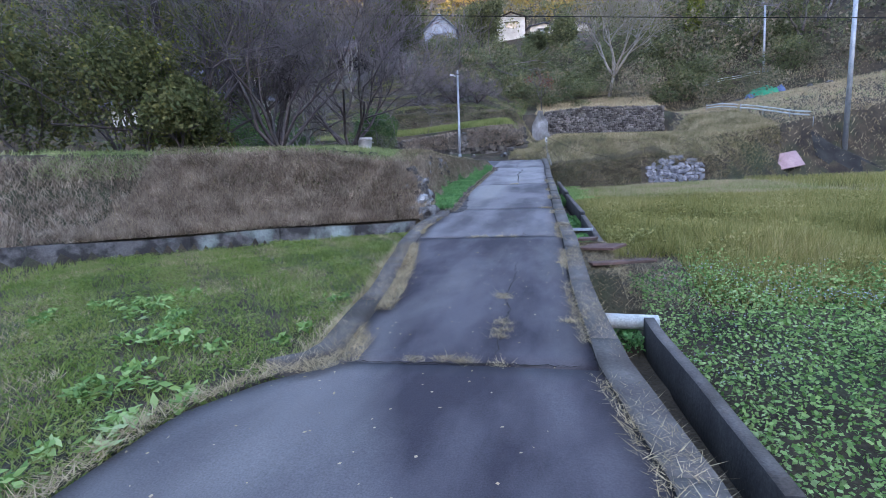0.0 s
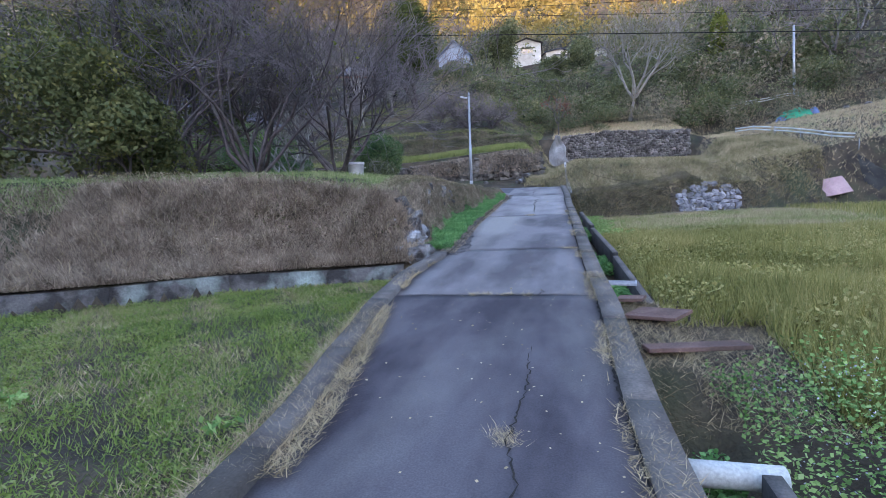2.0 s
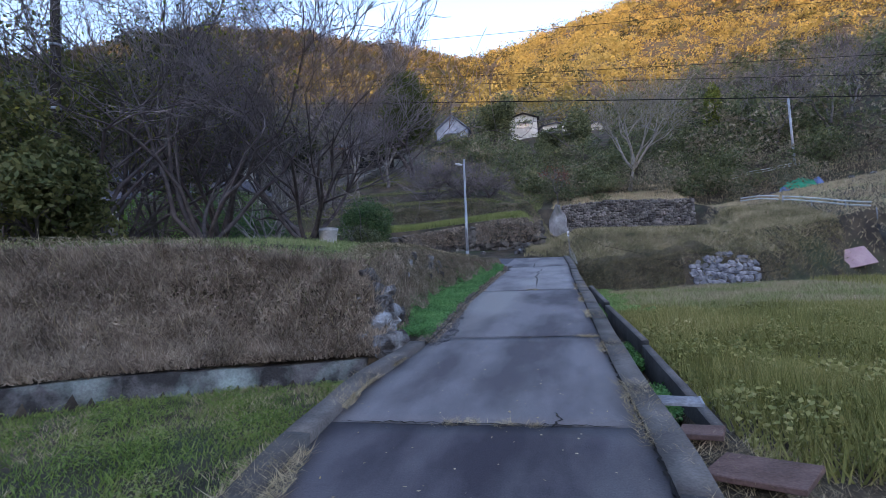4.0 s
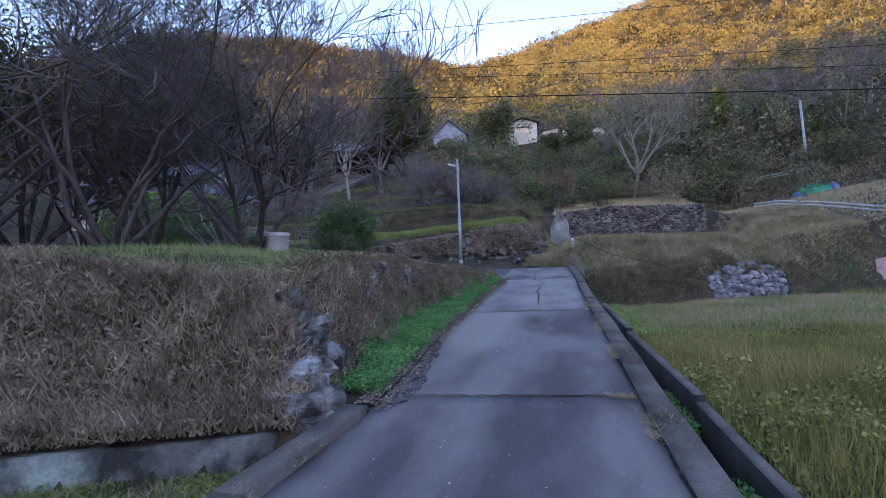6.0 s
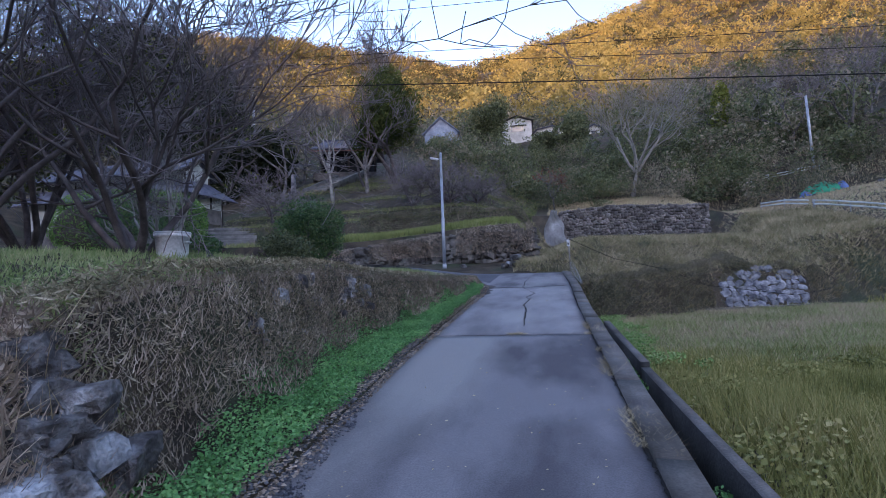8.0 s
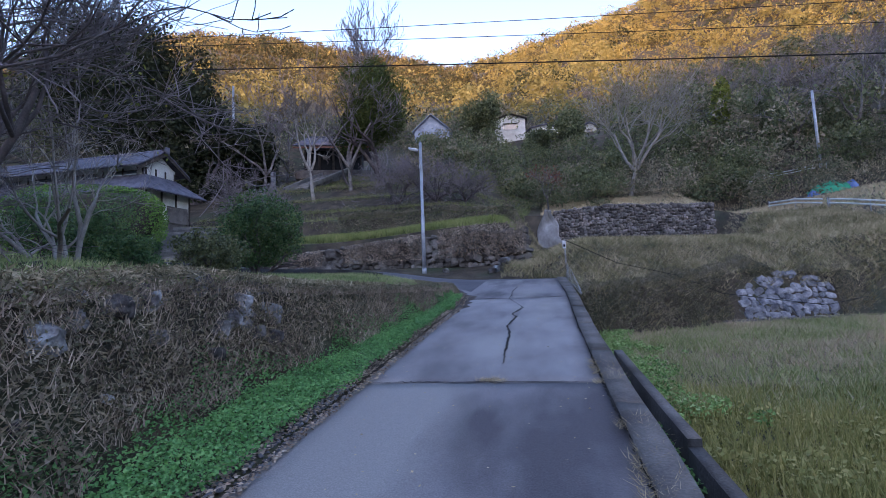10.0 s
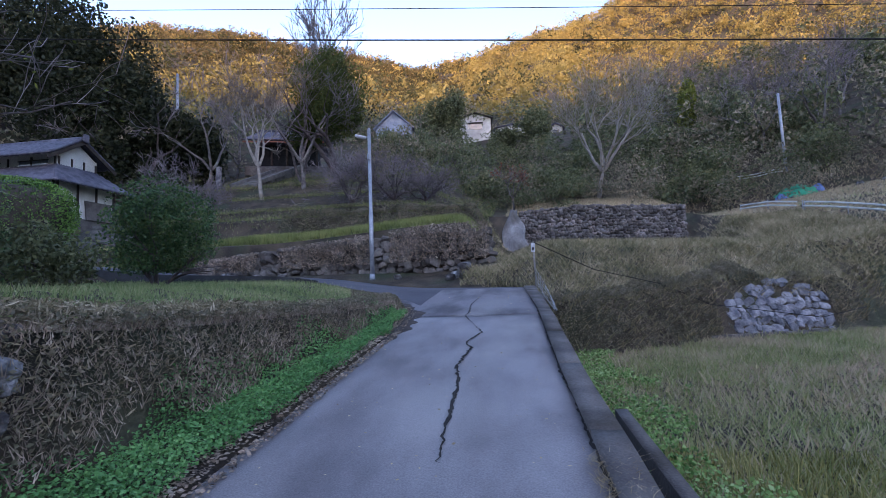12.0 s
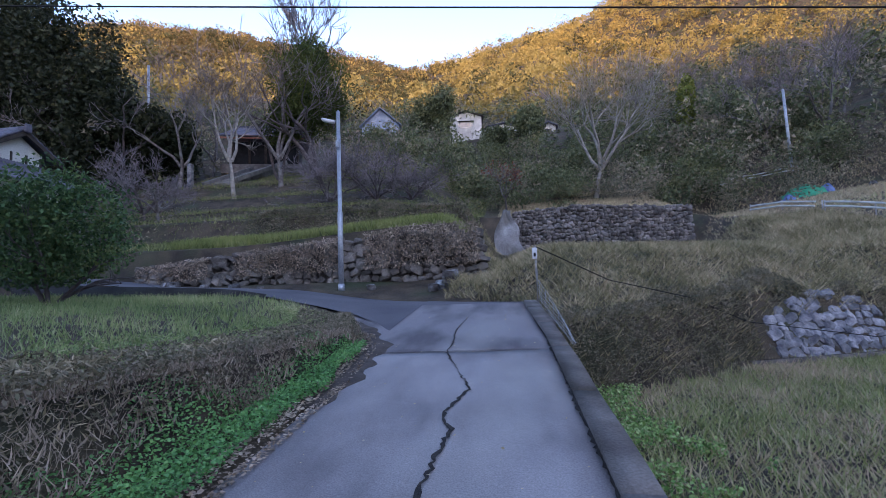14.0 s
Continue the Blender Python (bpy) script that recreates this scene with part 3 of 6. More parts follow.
LG_MIX = leafmat("mixed_forest", [(0.068, 0.075, 0.045), (0.128, 0.123, 0.075), (0.225, 0.188, 0.135), (0.315, 0.262, 0.180)], patch=0.12, rough=0.8)
LG_TRIM = leafmat("trimmed_hedge_leaf", [(0.048, 0.112, 0.024), (0.096, 0.192, 0.040), (0.176, 0.272, 0.064)], patch=0.8)
LG_RED = leafmat("red_brown_leaf", [(0.160, 0.050, 0.030), (0.260, 0.100, 0.050)], patch=0.8)
M_BARK = mat("grey_bark", (0.10, 0.085, 0.08), (0.19, 0.165, 0.16), scale=5, fine=60, bump=0.6, dist=0.01, c3=(0.26, 0.25, 0.24))
M_BARKD = mat("dark_bark", (0.075, 0.062, 0.062), (0.15, 0.125, 0.125), scale=5, fine=60, bump=0.6, dist=0.01)
M_TWIG = mat("purple_grey_twig", (0.15, 0.125, 0.13), (0.28, 0.24, 0.25), scale=1.0, fine=30, bump=0.0)
M_PALE = mat("pale_bark", (0.24, 0.215, 0.19), (0.36, 0.33, 0.30), scale=4, fine=50, bump=0.4, dist=0.01)


def pick(n, x0, x1, y0, y1, keep, seed, clump=0.0, cs=1.5):
    """n places in the box where keep(x, y) holds, gathered in clumps."""
    g = np.random.default_rng(seed)
    xs, ys = np.zeros(0), np.zeros(0)
    for _ in range(40):
        x, y = g.uniform(x0, x1, n * 2), g.uniform(y0, y1, n * 2)
        ok = keep(x, y)
        if clump:
            ok &= g.uniform(0, 1, len(x)) < 1 - clump * (0.5 - 0.5 * wobble(x, y, cs, seed * 0.7))
        xs, ys = np.concatenate([xs, x[ok]]), np.concatenate([ys, y[ok]])
        if len(xs) >= n:
            break
    return xs[:n], ys[:n]


def blades(name, x, y, length, width, lean, material, seed, z=None, **tags):
    """Single-bladed grass, one triangle each; length and width are (least, most)."""
    g = np.random.default_rng(seed)
    n = len(x)
    z = ground_z(x, y) if z is None else z
    ln = g.uniform(*length, n)
    w = g.uniform(*width, n) / 2
    a, b = g.uniform(0, 2 * np.pi, n), g.uniform(0, 2 * np.pi, n)
    le = g.uniform(lean[0], lean[1], n)
    base = np.stack([x, y, z - 0.015], 1)
    side = np.stack([np.cos(a) * w, np.sin(a) * w, 0 * w], 1)
    tip = base + np.stack([np.cos(b) * le * ln, np.sin(b) * le * ln, ln * np.sqrt(np.clip(1 - le ** 2, 0.02, 1))], 1)
    vs = np.stack([base - side, base + side, tip], 1).reshape(-1, 3)
    me = mesh_np(name, vs, np.arange(3 * n).reshape(-1, 3), material)
    return thing(name, me, kind="stuff", **tags)


def leaf_verts(c, size, g, flat=0.0, slim=0.5):
    n = len(c)
    a = g.normal(size=(n, 3))
    a[:, 2] *= 1 - flat
    a /= np.linalg.norm(a, axis=1)[:, None]
    b = g.normal(size=(n, 3))
    b[:, 2] *= 1 - flat
    b -= a * (a * b).sum(1)[:, None]
    b /= np.linalg.norm(b, axis=1)[:, None]
    s = np.asarray(size).reshape(-1, 1) / 2
    return np.stack([c - a * s, c + b * s * slim, c + a * s, c - b * s * slim], 1).reshape(-1, 3)


def leaf_mesh(name, c, size, material, seed, flat=0.0, slim=0.55):
    g = np.random.default_rng(seed)
    return mesh_np(name, leaf_verts(np.asarray(c), size, g, flat, slim), np.arange(4 * len(c)).reshape(-1, 4), material)


def leaves(name, x, y, h, size, material, seed, flat=0.4, slim=0.6, z=None, **tags):
    g = np.random.default_rng(seed)
    n = len(x)
    z = ground_z(x, y) if z is None else z
    hh = g.uniform(0, 1, n) ** 0.6 * h
    c = np.stack([x, y, z + hh + 0.01], 1)
    return thing(name, leaf_mesh(name, c, g.uniform(*size, n), material, seed + 1, flat, slim), kind="stuff", **tags)


def crown_points(g, n, radii, lumps=9, hollow=0.45):
    """Points in the shell of an uneven crown made of several lumps; the origin is its middle."""
    cc = g.normal(size=(lumps, 3))
    cc /= np.linalg.norm(cc, axis=1)[:, None]
    cc *= g.uniform(0.35, 0.75, (lumps, 1))
    k = g.integers(0, lumps, n)
    d = g.normal(size=(n, 3))
    d /= np.linalg.norm(d, axis=1)[:, None]
    r = g.uniform(hollow, 1, (n, 1)) ** 0.6 * g.uniform(0.28, 0.6, lumps)[k][:, None]
    return (cc[k] + d * r) * np.asarray(radii)


def branch_segments(r, start, direction, length, radius, depth, out, spread=0.6, up=0.15, kids=(3, 5), bend=0.18, shrink=0.68):
    n = 4 if depth > 1 else 3
    p = Vector(start)
    d = Vector(direction).normalized()
    nodes = []
    for i in range(n):
        d = (d + Vector((r.gauss(0, bend), r.gauss(0, bend), r.gauss(0, bend) + up * 0.4))).normalized()
        q = p + d * (length / n)
        ra, rb = radius * (1 - 0.5 * i / n), radius * (1 - 0.5 * (i + 1) / n)
        out.append((depth, *p, *q, ra, rb))
        nodes.append((q.copy(), d.copy(), rb))
        p = q
    if depth <= 0:
        return
    for _ in range(r.randint(*kids)):
        q, dd, rb = nodes[r.randint(max(0, n - 3), n - 1)] if depth > 1 else nodes[r.randint(0, n - 1)]
        nd = (dd + Vector((r.gauss(0, spread), r.gauss(0, spread), r.gauss(0, spread * 0.7) + up))).normalized()
        branch_segments(r, q, nd, length * shrink * r.uniform(0.75, 1.2), rb * 0.72, depth - 1, out, spread, up, kids, bend, shrink)


def tubes(name, segs, material, sides):
    S = np.array(segs, float)
    p, q, ra, rb = S[:, 1:4], S[:, 4:7], S[:, 7], S[:, 8]
    d = q - p
    d /= np.linalg.norm(d, axis=1)[:, None] + 1e-9
    ref = np.where(np.abs(d[:, 2:3]) > 0.9, np.array([[1.0, 0, 0]]), np.array([[0, 0, 1.0]]))
    a = np.cross(d, ref)
    a /= np.linalg.norm(a, axis=1)[:, None]
    b = np.cross(d, a)
    vs = []
    for c, rr in ((p, ra), (q, rb)):
        for k in range(sides):
            t = 2 * math.pi * k / sides
            vs.append(c + (a * math.cos(t) + b * math.sin(t)) * rr[:, None])
    V = np.stack(vs, 1).reshape(-1, 3)
    base = np.arange(len(S))[:, None] * 2 * sides
    F = np.concatenate([base + np.array([[k, (k + 1) % sides, sides + (k + 1) % sides, sides + k]]) for k in range(sides)], 0)
    return mesh_np(name, V, F, material, True)


def bare_tree(name, at, height, seed, stems=1, depth=4, lean=0.5, radius=0.12, spread=0.55, up=0.12, kids=(3, 4), bark=None, twig=None, leaf=None, nleaf=0, label="", shrink=0.68, leafsize=(0.06, 0.11), minr=0.006, trunk=0.0, group=""):
    """A leafless or thinly leaved tree: trunk, branches and twigs, standing on the ground at at."""
    r = random.Random(seed)
    z = float(ground_z(at[0], at[1])) - 0.1
    out = []
    if trunk:
        out2 = []
        branch_segments(r, (0, 0, 0), (r.uniform(-.1, .1), r.uniform(-.1, .1), 1), trunk, radius, 0, out2, bend=0.06)
        out += [(depth + 1, *s[1:]) for s in out2]
        top = Vector(out2[-1][4:7])
    else:
        top = Vector((0, 0, 0))
    for i in range(stems):
        a = 2 * math.pi * (i + r.uniform(-.3, .3)) / stems
        d = (math.cos(a) * lean * r.uniform(.6, 1.2), math.sin(a) * lean * r.uniform(.6, 1.2), 1)
        L = (height - trunk) * 0.36 * r.uniform(.8, 1.15)
        branch_segments(r, top + Vector((math.cos(a), math.sin(a), 0)) * radius * 0.6, d, L, radius * (1.0 if stems == 1 else 0.62), depth, out, spread, up, kids, shrink=shrink)
    out = [(s[0], *s[1:7], max(s[7], minr), max(s[8], minr)) for s in out]
    t = empty(name, (at[0], at[1], z), label=label, category="tree", group=group)
    big = [s for s in out if s[0] >= depth]
    mid = [s for s in out if 2 <= s[0] < depth]
    small = [s for s in out if s[0] < 2]
    part("trunk", tubes("trunk", big, bark or M_BARK, 8), None, t)
    if mid:
        tagged(part("branchwork", tubes("branchwork", mid, bark or M_BARK, 5), None, t), kind="stuff")
    tagged(part("twig_mass", tubes("twig_mass", small, twig or M_TWIG, 3), None, t), kind="stuff")
    if nleaf:
        g = np.random.default_rng(seed)
        S = np.array(small)
        k = g.integers(0, len(S), nleaf)
        c = S[k, 4:7] + g.normal(size=(nleaf, 3)) * 0.06
        part("crown", leaf_mesh("crown", c, g.uniform(*leafsize, nleaf), leaf, seed), None, t, "sparse leaves")
    return t


def leafy(name, at, radii, zc, n, size, material, seed, label, category="tree", lumps=12, stems=3, stem_r=0.06, bark=None, hollow=0.4, group="", slim=0.55):
    """A leafy tree or shrub: forked trunk and a crown of many small leaves, its middle zc above the ground."""
    g = np.random.default_rng(seed)
    r = random.Random(seed)
    z = float(ground_z(at[0], at[1])) - 0.08
    t = empty(name, (at[0], at[1], z), label=label, category=category, group=group)
    out = []
    for i in range(stems):
        a = 2 * math.pi * i / stems + r.uniform(-.4, .4)
        k = 0.45 * radii[0] / max(zc, 0.1)
        branch_segments(r, (0.05 * math.cos(a), 0.05 * math.sin(a), 0), (math.cos(a) * k, math.sin(a) * k, 1), zc * 0.8, stem_r, 2, out, 0.5, 0.1, (2, 3))
    part("trunk", tubes("trunk", [q for q in out if q[0] == 2], bark or M_BARKD, 6), None, t)
    tagged(part("branchwork", tubes("branchwork", [q for q in out if q[0] < 2], bark or M_BARKD, 4), None, t), kind="stuff")
    c = crown_points(g, n, radii, lumps, hollow) + np.array([0, 0, zc])
    c = c[c[:, 2] > 0.05]
    part("crown", leaf_mesh("crown", c, g.uniform(*size, len(c)), material, seed, 0.0, slim), None, t)
    return t


def woods(name, centres, radii, per, size, material, seed, label, category="woods", flat=0.75):
    """Far woods: many crowns of small leaf clumps in one object."""
    g = np.random.default_rng(seed)
    n = len(centres)
    lumps = 6
    cc = g.normal(size=(n, lumps, 3)) * 0.42
    k = g.integers(0, lumps, (n, per))
    d = g.normal(size=(n, per, 3))
    d /= np.linalg.norm(d, axis=2)[..., None]
    d[..., 2] = np.abs(d[..., 2]) * 1.0 - 0.15
    pts = np.take_along_axis(cc, k[..., None].repeat(3, 2), 1) + d * g.uniform(0.35, 0.62, (n, per, 1))
    R = np.asarray(radii).reshape(-1, 1, 1)
    pts = pts * R * np.array([1, 1, flat + 0.25]) + np.asarray(centres)[:, None, :]
    c = pts.reshape(-1, 3)
    s = (np.asarray(radii).reshape(-1, 1) * g.uniform(size[0], size[1], (n, per))).reshape(-1, 1)
    a, b = g.normal(size=(len(c), 3)), g.normal(size=(len(c), 3))
    a /= np.linalg.norm(a, axis=1)[:, None]
    b /= np.linalg.norm(b, axis=1)[:, None]
    vs = np.stack([c + a * s * .6, c + b * s * .6, c - (a + b) * s * .45], 1).reshape(-1, 3)
    return thing(name, mesh_np(name, vs, np.arange(len(vs)).reshape(-1, 3), material), kind="stuff", label=label, category=category)


def rock_mesh(name, r, material, size=(1, 1, 1), sub=2, rough=0.25, square=0.72):
    bm = bmesh.new()
    bmesh.ops.create_icosphere(bm, subdivisions=sub, radius=0.5)
    off = Vector((r.uniform(0, 50), r.uniform(0, 50), r.uniform(0, 50)))
    for v in bm.verts:
        n_ = v.co.normalized()
        q = Vector([math.copysign(abs(c) ** square, c) for c in n_])
        v.co = q * 0.5 * (1 + rough * noise.noise(n_ * 1.6 + off) + rough * 0.5 * noise.noise(n_ * 4 + off))
        v.co = Vector((v.co.x * size[0], v.co.y * size[1], v.co.z * size[2]))
    me = bpy.data.meshes.new(name)
    bm.to_mesh(me)
    bm.free()
    me.materials.append(material)
    return me

# ---- woods on the hillsides ----


def hillside(n, r0, r1, a0, a1, seed, sink=0.2, keep=None):
    g = np.random.default_rng(seed)
    r = np.sqrt(g.uniform(r0 ** 2, r1 ** 2, n))
    a = np.radians(g.uniform(a0, a1, n))
    x, y = r * np.sin(a), r * np.cos(a)
    if keep is not None:
        k = keep(x, y)
        x, y, r = x[k], y[k], r[k]
    return x, y, ground_z(x, y), r, g


x, y, z, r, g = hillside(5000, 112, 436, -56, 40, 21, keep=lambda x, y: (np.hypot(x, y) > 158) | ((np.degrees(np.arctan2(x, y)) > -37) & (np.degrees(np.arctan2(x, y)) < 9)))
R = g.uniform(2.8, 5.6, len(x)) * (0.75 + r / 900)
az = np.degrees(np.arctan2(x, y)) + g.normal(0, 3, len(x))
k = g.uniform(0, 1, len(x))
# left ridge gets less sun: painted in by browner, darker crowns here
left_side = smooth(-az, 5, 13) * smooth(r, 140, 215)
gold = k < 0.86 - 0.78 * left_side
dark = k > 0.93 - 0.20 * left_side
c = np.stack([x, y, z + R * 0.3], 1)
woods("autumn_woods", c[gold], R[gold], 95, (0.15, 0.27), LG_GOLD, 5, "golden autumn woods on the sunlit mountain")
woods("brown_woods", c[~gold & ~dark], R[~gold & ~dark], 95, (0.15, 0.27), LG_DIMBROWN, 55, "brown autumn woods on the far ridge, darkened for grazing light")
woods("mountain_evergreens", c[dark], R[dark], 95, (0.15, 0.27), LG_FAREVER, 6, "olive evergreen trees among the autumn woods")
spurs = lambda x, y: (np.hypot(x, y) > 70) & ~((np.degrees(np.arctan2(x, y)) > -36) & (np.degrees(np.arctan2(x, y)) < 8) & (np.hypot(x, y) > 112)) & ~((np.abs(x + 5) < 13) & (y < 101)) & ~((x < -8) & (x > -34) & (y < 90)) & ~((x > 8) & (x < 30) & (y < 68))
x, y, z, r, g = hillside(1500, 70, 158, -70, 62, 22, keep=spurs)
R = g.uniform(2.2, 4.0, len(x))
ev = g.uniform(0, 1, len(x)) < 0.45
woods("evergreen_woods", np.stack([x, y, z + R * 0.55], 1)[ev], R[ev], 250, (0.09, 0.18), LG_EVER, 7, "dark evergreen woods on the shaded hillside", flat=0.95)
woods("mixed_woods", np.stack([x, y, z + R * 0.5], 1)[~ev], R[~ev], 250, (0.08, 0.16), LG_MIX, 8, "brown and olive mixed woods on the shaded hillside", flat=0.95)
xs_, ys_ = pick(150, -14, 30, 57, 78, lambda x, y: (y > 62 + np.abs(x - 8) * 0.1) | ((x < 4) & (y > 54) & (x > -9)), 31)
R = np.random.default_rng(4).uniform(1.2, 2.6, len(xs_))
woods("thicket_stuff", np.stack([xs_, ys_, ground_z(xs_, ys_) + R * 0.6], 1), R, 500, (0.07, 0.14), LG_EVER, 9, "dark undergrowth thicket at the foot of the hill", "thicket")
xs_, ys_ = pick(90, -16, 30, 56, 90, lambda x, y: (y > 58) & ~((np.abs(x + 7) < 6) & (y > 68)) & ~((np.abs(x - 5) < 3) & (y > 76)), 32)
R = np.random.default_rng(5).uniform(1.2, 2.4, len(xs_))
woods("brown_thicket", np.stack([xs_, ys_, ground_z(xs_, ys_) + R * 0.7], 1), R, 420, (0.06, 0.12), LG_MIX, 10, "brownish bare thicket at the foot of the hill", "thicket")

# bare trees standing out on the shaded hill
proto = bare_tree("bare_hill_tree", (24, 71), 11, 101, stems=3, depth=4, lean=0.5, radius=0.2, bark=M_BARK, kids=(2, 4), minr=0.02, label="bare grey tree at the edge of the shaded woods", trunk=2.0, group="bare trees on the hill")
gr = random.Random(8)
for px, py in ((28.5, 69), (33, 74), (20, 80), (38, 82), (45, 80), (30, 90), (52, 90), (40, 98), (60, 96), (24, 96), (16, 88), (-30, 60), (-36, 63), (-42, 60), (-33, 70)):
    m = Matrix.Translation((px, py, float(ground_z(px, py)) - 0.2)) @ Matrix.Rotation(gr.uniform(0, 6.28), 4, "Z")
    c = copy_thing(proto, m)
    k = gr.uniform(0.8, 1.15)
    c.scale = (k, k, k)

# ---- grass, weeds and groundcover ----
not_road = lambda x, y: (x < road_left(y) - 0.22) | (x > ditch_out(y) + 0.16)
infield = lambda x, y: (x < road_left(y) - np.where(y > 3.1, 0.26, 0.02)) & (y < wall_y(x) - 0.14)
x, y = pick(110000, -9, -1.6, -1.5, 11.8, infield, 41, 0.75, 1.7)
blades("field_grass", x, y, (0.03, 0.13), (0.009, 0.022), (0.4, 0.96), LG_GRASS, 42, label="short green and yellowing grass of the field", category="grass")
x, y = pick(30000, -18, -8.5, -2, 11, infield, 43, 0.6, 1.0)
blades("field_grass_far", x, y, (0.06, 0.16), (0.015, 0.03), (0.2, 0.8), LG_GRASS, 44, label="short green grass of the field", category="grass")
x, y = pick(42000, -9, -1.6, -1.0, 11.5, lambda x, y: infield(x, y) & (wobble(x, y, 3.1, 5) > 0.1), 45)
leaves("field_weeds", x, y, 0.08, (0.025, 0.06), LG_GRASS, 46, 0.5, 0.3, label="broad-leaved green weeds in the grass", category="weeds")
x, y = pick(30000, -9, -1.6, -1.5, 11.5, lambda x, y: infield(x, y) & (wobble(x, y, 1.3, 9) > 0.15), 47)
blades("field_dead_grass", x, y, (0.05, 0.16), (0.006, 0.012), (0.6, 0.97), LG_STRAW, 48, label="dry straw lying among the grass", category="dead grass")

g = np.random.default_rng(148)
cx, cy = pick(44, -6, -2.5, 0.2, 5.5, lambda x, y: infield(x, y) & (x > -2.9 - 0.9 * (y - 0.5) * (wobble(x, y, 1.3, 4) > 0)), 149)
k = g.integers(0, 44, 1300)
rad = g.uniform(0.03, 0.1, 44)[k]
x, y = cx[k] + g.normal(0, 1, 1300) * rad, cy[k] + g.normal(0, 1, 1300) * rad
ok = infield(x, y)
leaves("broadleaf_weeds", x[ok], y[ok], 0.11, (0.05, 0.14), LG_HERB, 150, 0.5, 0.42, label="bright green broad-leaved weed rosettes in the grass", category="weeds")

kerbgrass = lambda x, y: (np.abs(x - road_left(y) + 0.08) < 0.28 - 0.16 * smooth(y, 6, 11)) & (wobble(x, y, 1.9, 3) > -0.45 + 0.5 * smooth(y, 7, 10))
x, y = pick(11000, -3.2, -1.4, -0.5, 11.8, lambda x, y: kerbgrass(x, y) & ((y > 3.0) | (np.abs(x - road_left(y) + 0.06) < 0.09)), 49)
blades("kerb_straw", x, y, (0.05, 0.18), (0.004, 0.011), (0.75, 0.99), LG_STRAW, 50, z=road_z(y) + 0.05, label="pale dry grass hanging over the kerb", category="dead grass")
kerbgrass2 = lambda x, y: (np.abs(x - road_right(y) - 0.06) < 0.16) & (wobble(x, y, 2.3, 6) > -0.35 + 0.55 * smooth(y, 7.5, 12))
x, y = pick(8000, -0.6, 1.3, -1.5, 20, kerbgrass2, 51)
blades("kerb_straw", x, y, (0.04, 0.14), (0.004, 0.010), (0.8, 0.99), LG_STRAW, 52, z=road_z(y) + 0.045, label="pale dry grass grown along the ditch kerb", category="dead grass")
tufts = [(-0.43, 4.28), (-0.44, 4.5), (-0.42, 4.1), (-0.49, 5.4), (-0.52, 5.5), (-0.7, 3.49), (-0.62, 3.46), (-0.85, 3.5), (-1.1, 3.48), (-0.35, 3.44), (-1.27, 18.85), (-1.2, 18.82), (-1.36, 18.84), (-0.06, 12.8), (-0.15, 12.82), (0.02, 12.78), (-0.9, 9.12), (-0.65, 9.1), (-1.2, 9.14), (-1.4, 9.1), (-0.12, 18.8), (0.2, 7.1), (0.25, 4.6)]
gt = np.random.default_rng(60)
tx = np.concatenate([gt.normal(a, 0.05, 130) for a, b in tufts])
ty = np.concatenate([gt.normal(b, 0.035, 130) for a, b in tufts])
blades("pavement_tufts", tx, ty, (0.03, 0.11), (0.003, 0.007), (0.7, 0.99), LG_STRAW, 61, z=road_z(ty) + 0.01, label="small tufts of dry grass in pavement cracks", category="dead grass")

herb = lambda x, y: (x > ditch_out(y) + 0.14) & (y < 7.6 + 0.5 * wobble(x, y, 0.8))
x, y = pick(84000, 1.2, 9.5, -2.5, 8.2, herb, 62, 0.5, 1.4)
hh = 0.30 + 0.42 * smooth(x - ditch_out(y), 0.1, 1.1) + 0.14 * wobble(x, y, 1.5, 2)
leaves("green_herbs", x, y, hh, (0.026, 0.056), LG_HERB, 63, 0.55, 0.75, label="dense bright green leafy herbs beside the ditch", category="herbs")
x, y = pick(6500, 1.4, 9, -2, 7.0, lambda x, y: herb(x, y) & (wobble(x, y, 1.1, 7) > -0.1), 64)
hh = 0.32 + 0.46 * smooth(x - ditch_out(y), 0.1, 1.1) + 0.14 * wobble(x, y, 1.5, 2)
leaves("pale_flowers", x, y, 0.08, (0.010, 0.020), LG_FLOWER, 65, 0.2, 0.9, z=ground_z(x, y) + hh, label="tiny pale lilac flowers on the herbs", category="flowers")

field = lambda x, y: (x > ditch_out(y) + 0.2) & (y > 7.2) & (y < mound_foot(x) - 0.1) & ~((x < 2.3) & (y < 9.4))
x, y = pick(120000, 0.4, 13, 7.2, 22.5, field, 66, 0.35, 0.9)
g = np.random.default_rng(67)
L_ = (0.28 + 0.20 * wobble(x, y, 0.7, 1) + 0.1) * (1 - 0.45 * smooth(y, 15, 22)) * (0.5 + 0.5 * smooth(x - ditch_out(y), 0, 1.2))
blades("tall_field_grass", x, y, (0.7, 1.3), (0.012, 0.030), (0.1, 0.7), LG_OLIVE, 68, label="tall olive and yellow grass of the fallow field", category="grass")
ob = bpy.data.objects["tall_field_grass"]
co = np.zeros(len(x) * 9, np.float32)
ob.data.vertices.foreach_get("co", co)
co = co.reshape(-1, 3, 3)
co[:, 2] = co[:, :2].mean(1) + (co[:, 2] - co[:, :2].mean(1)) * np.clip(L_, 0.12, 0.7)[:, None]
ob.data.vertices.foreach_set("co", co.ravel())
ob.data.update()
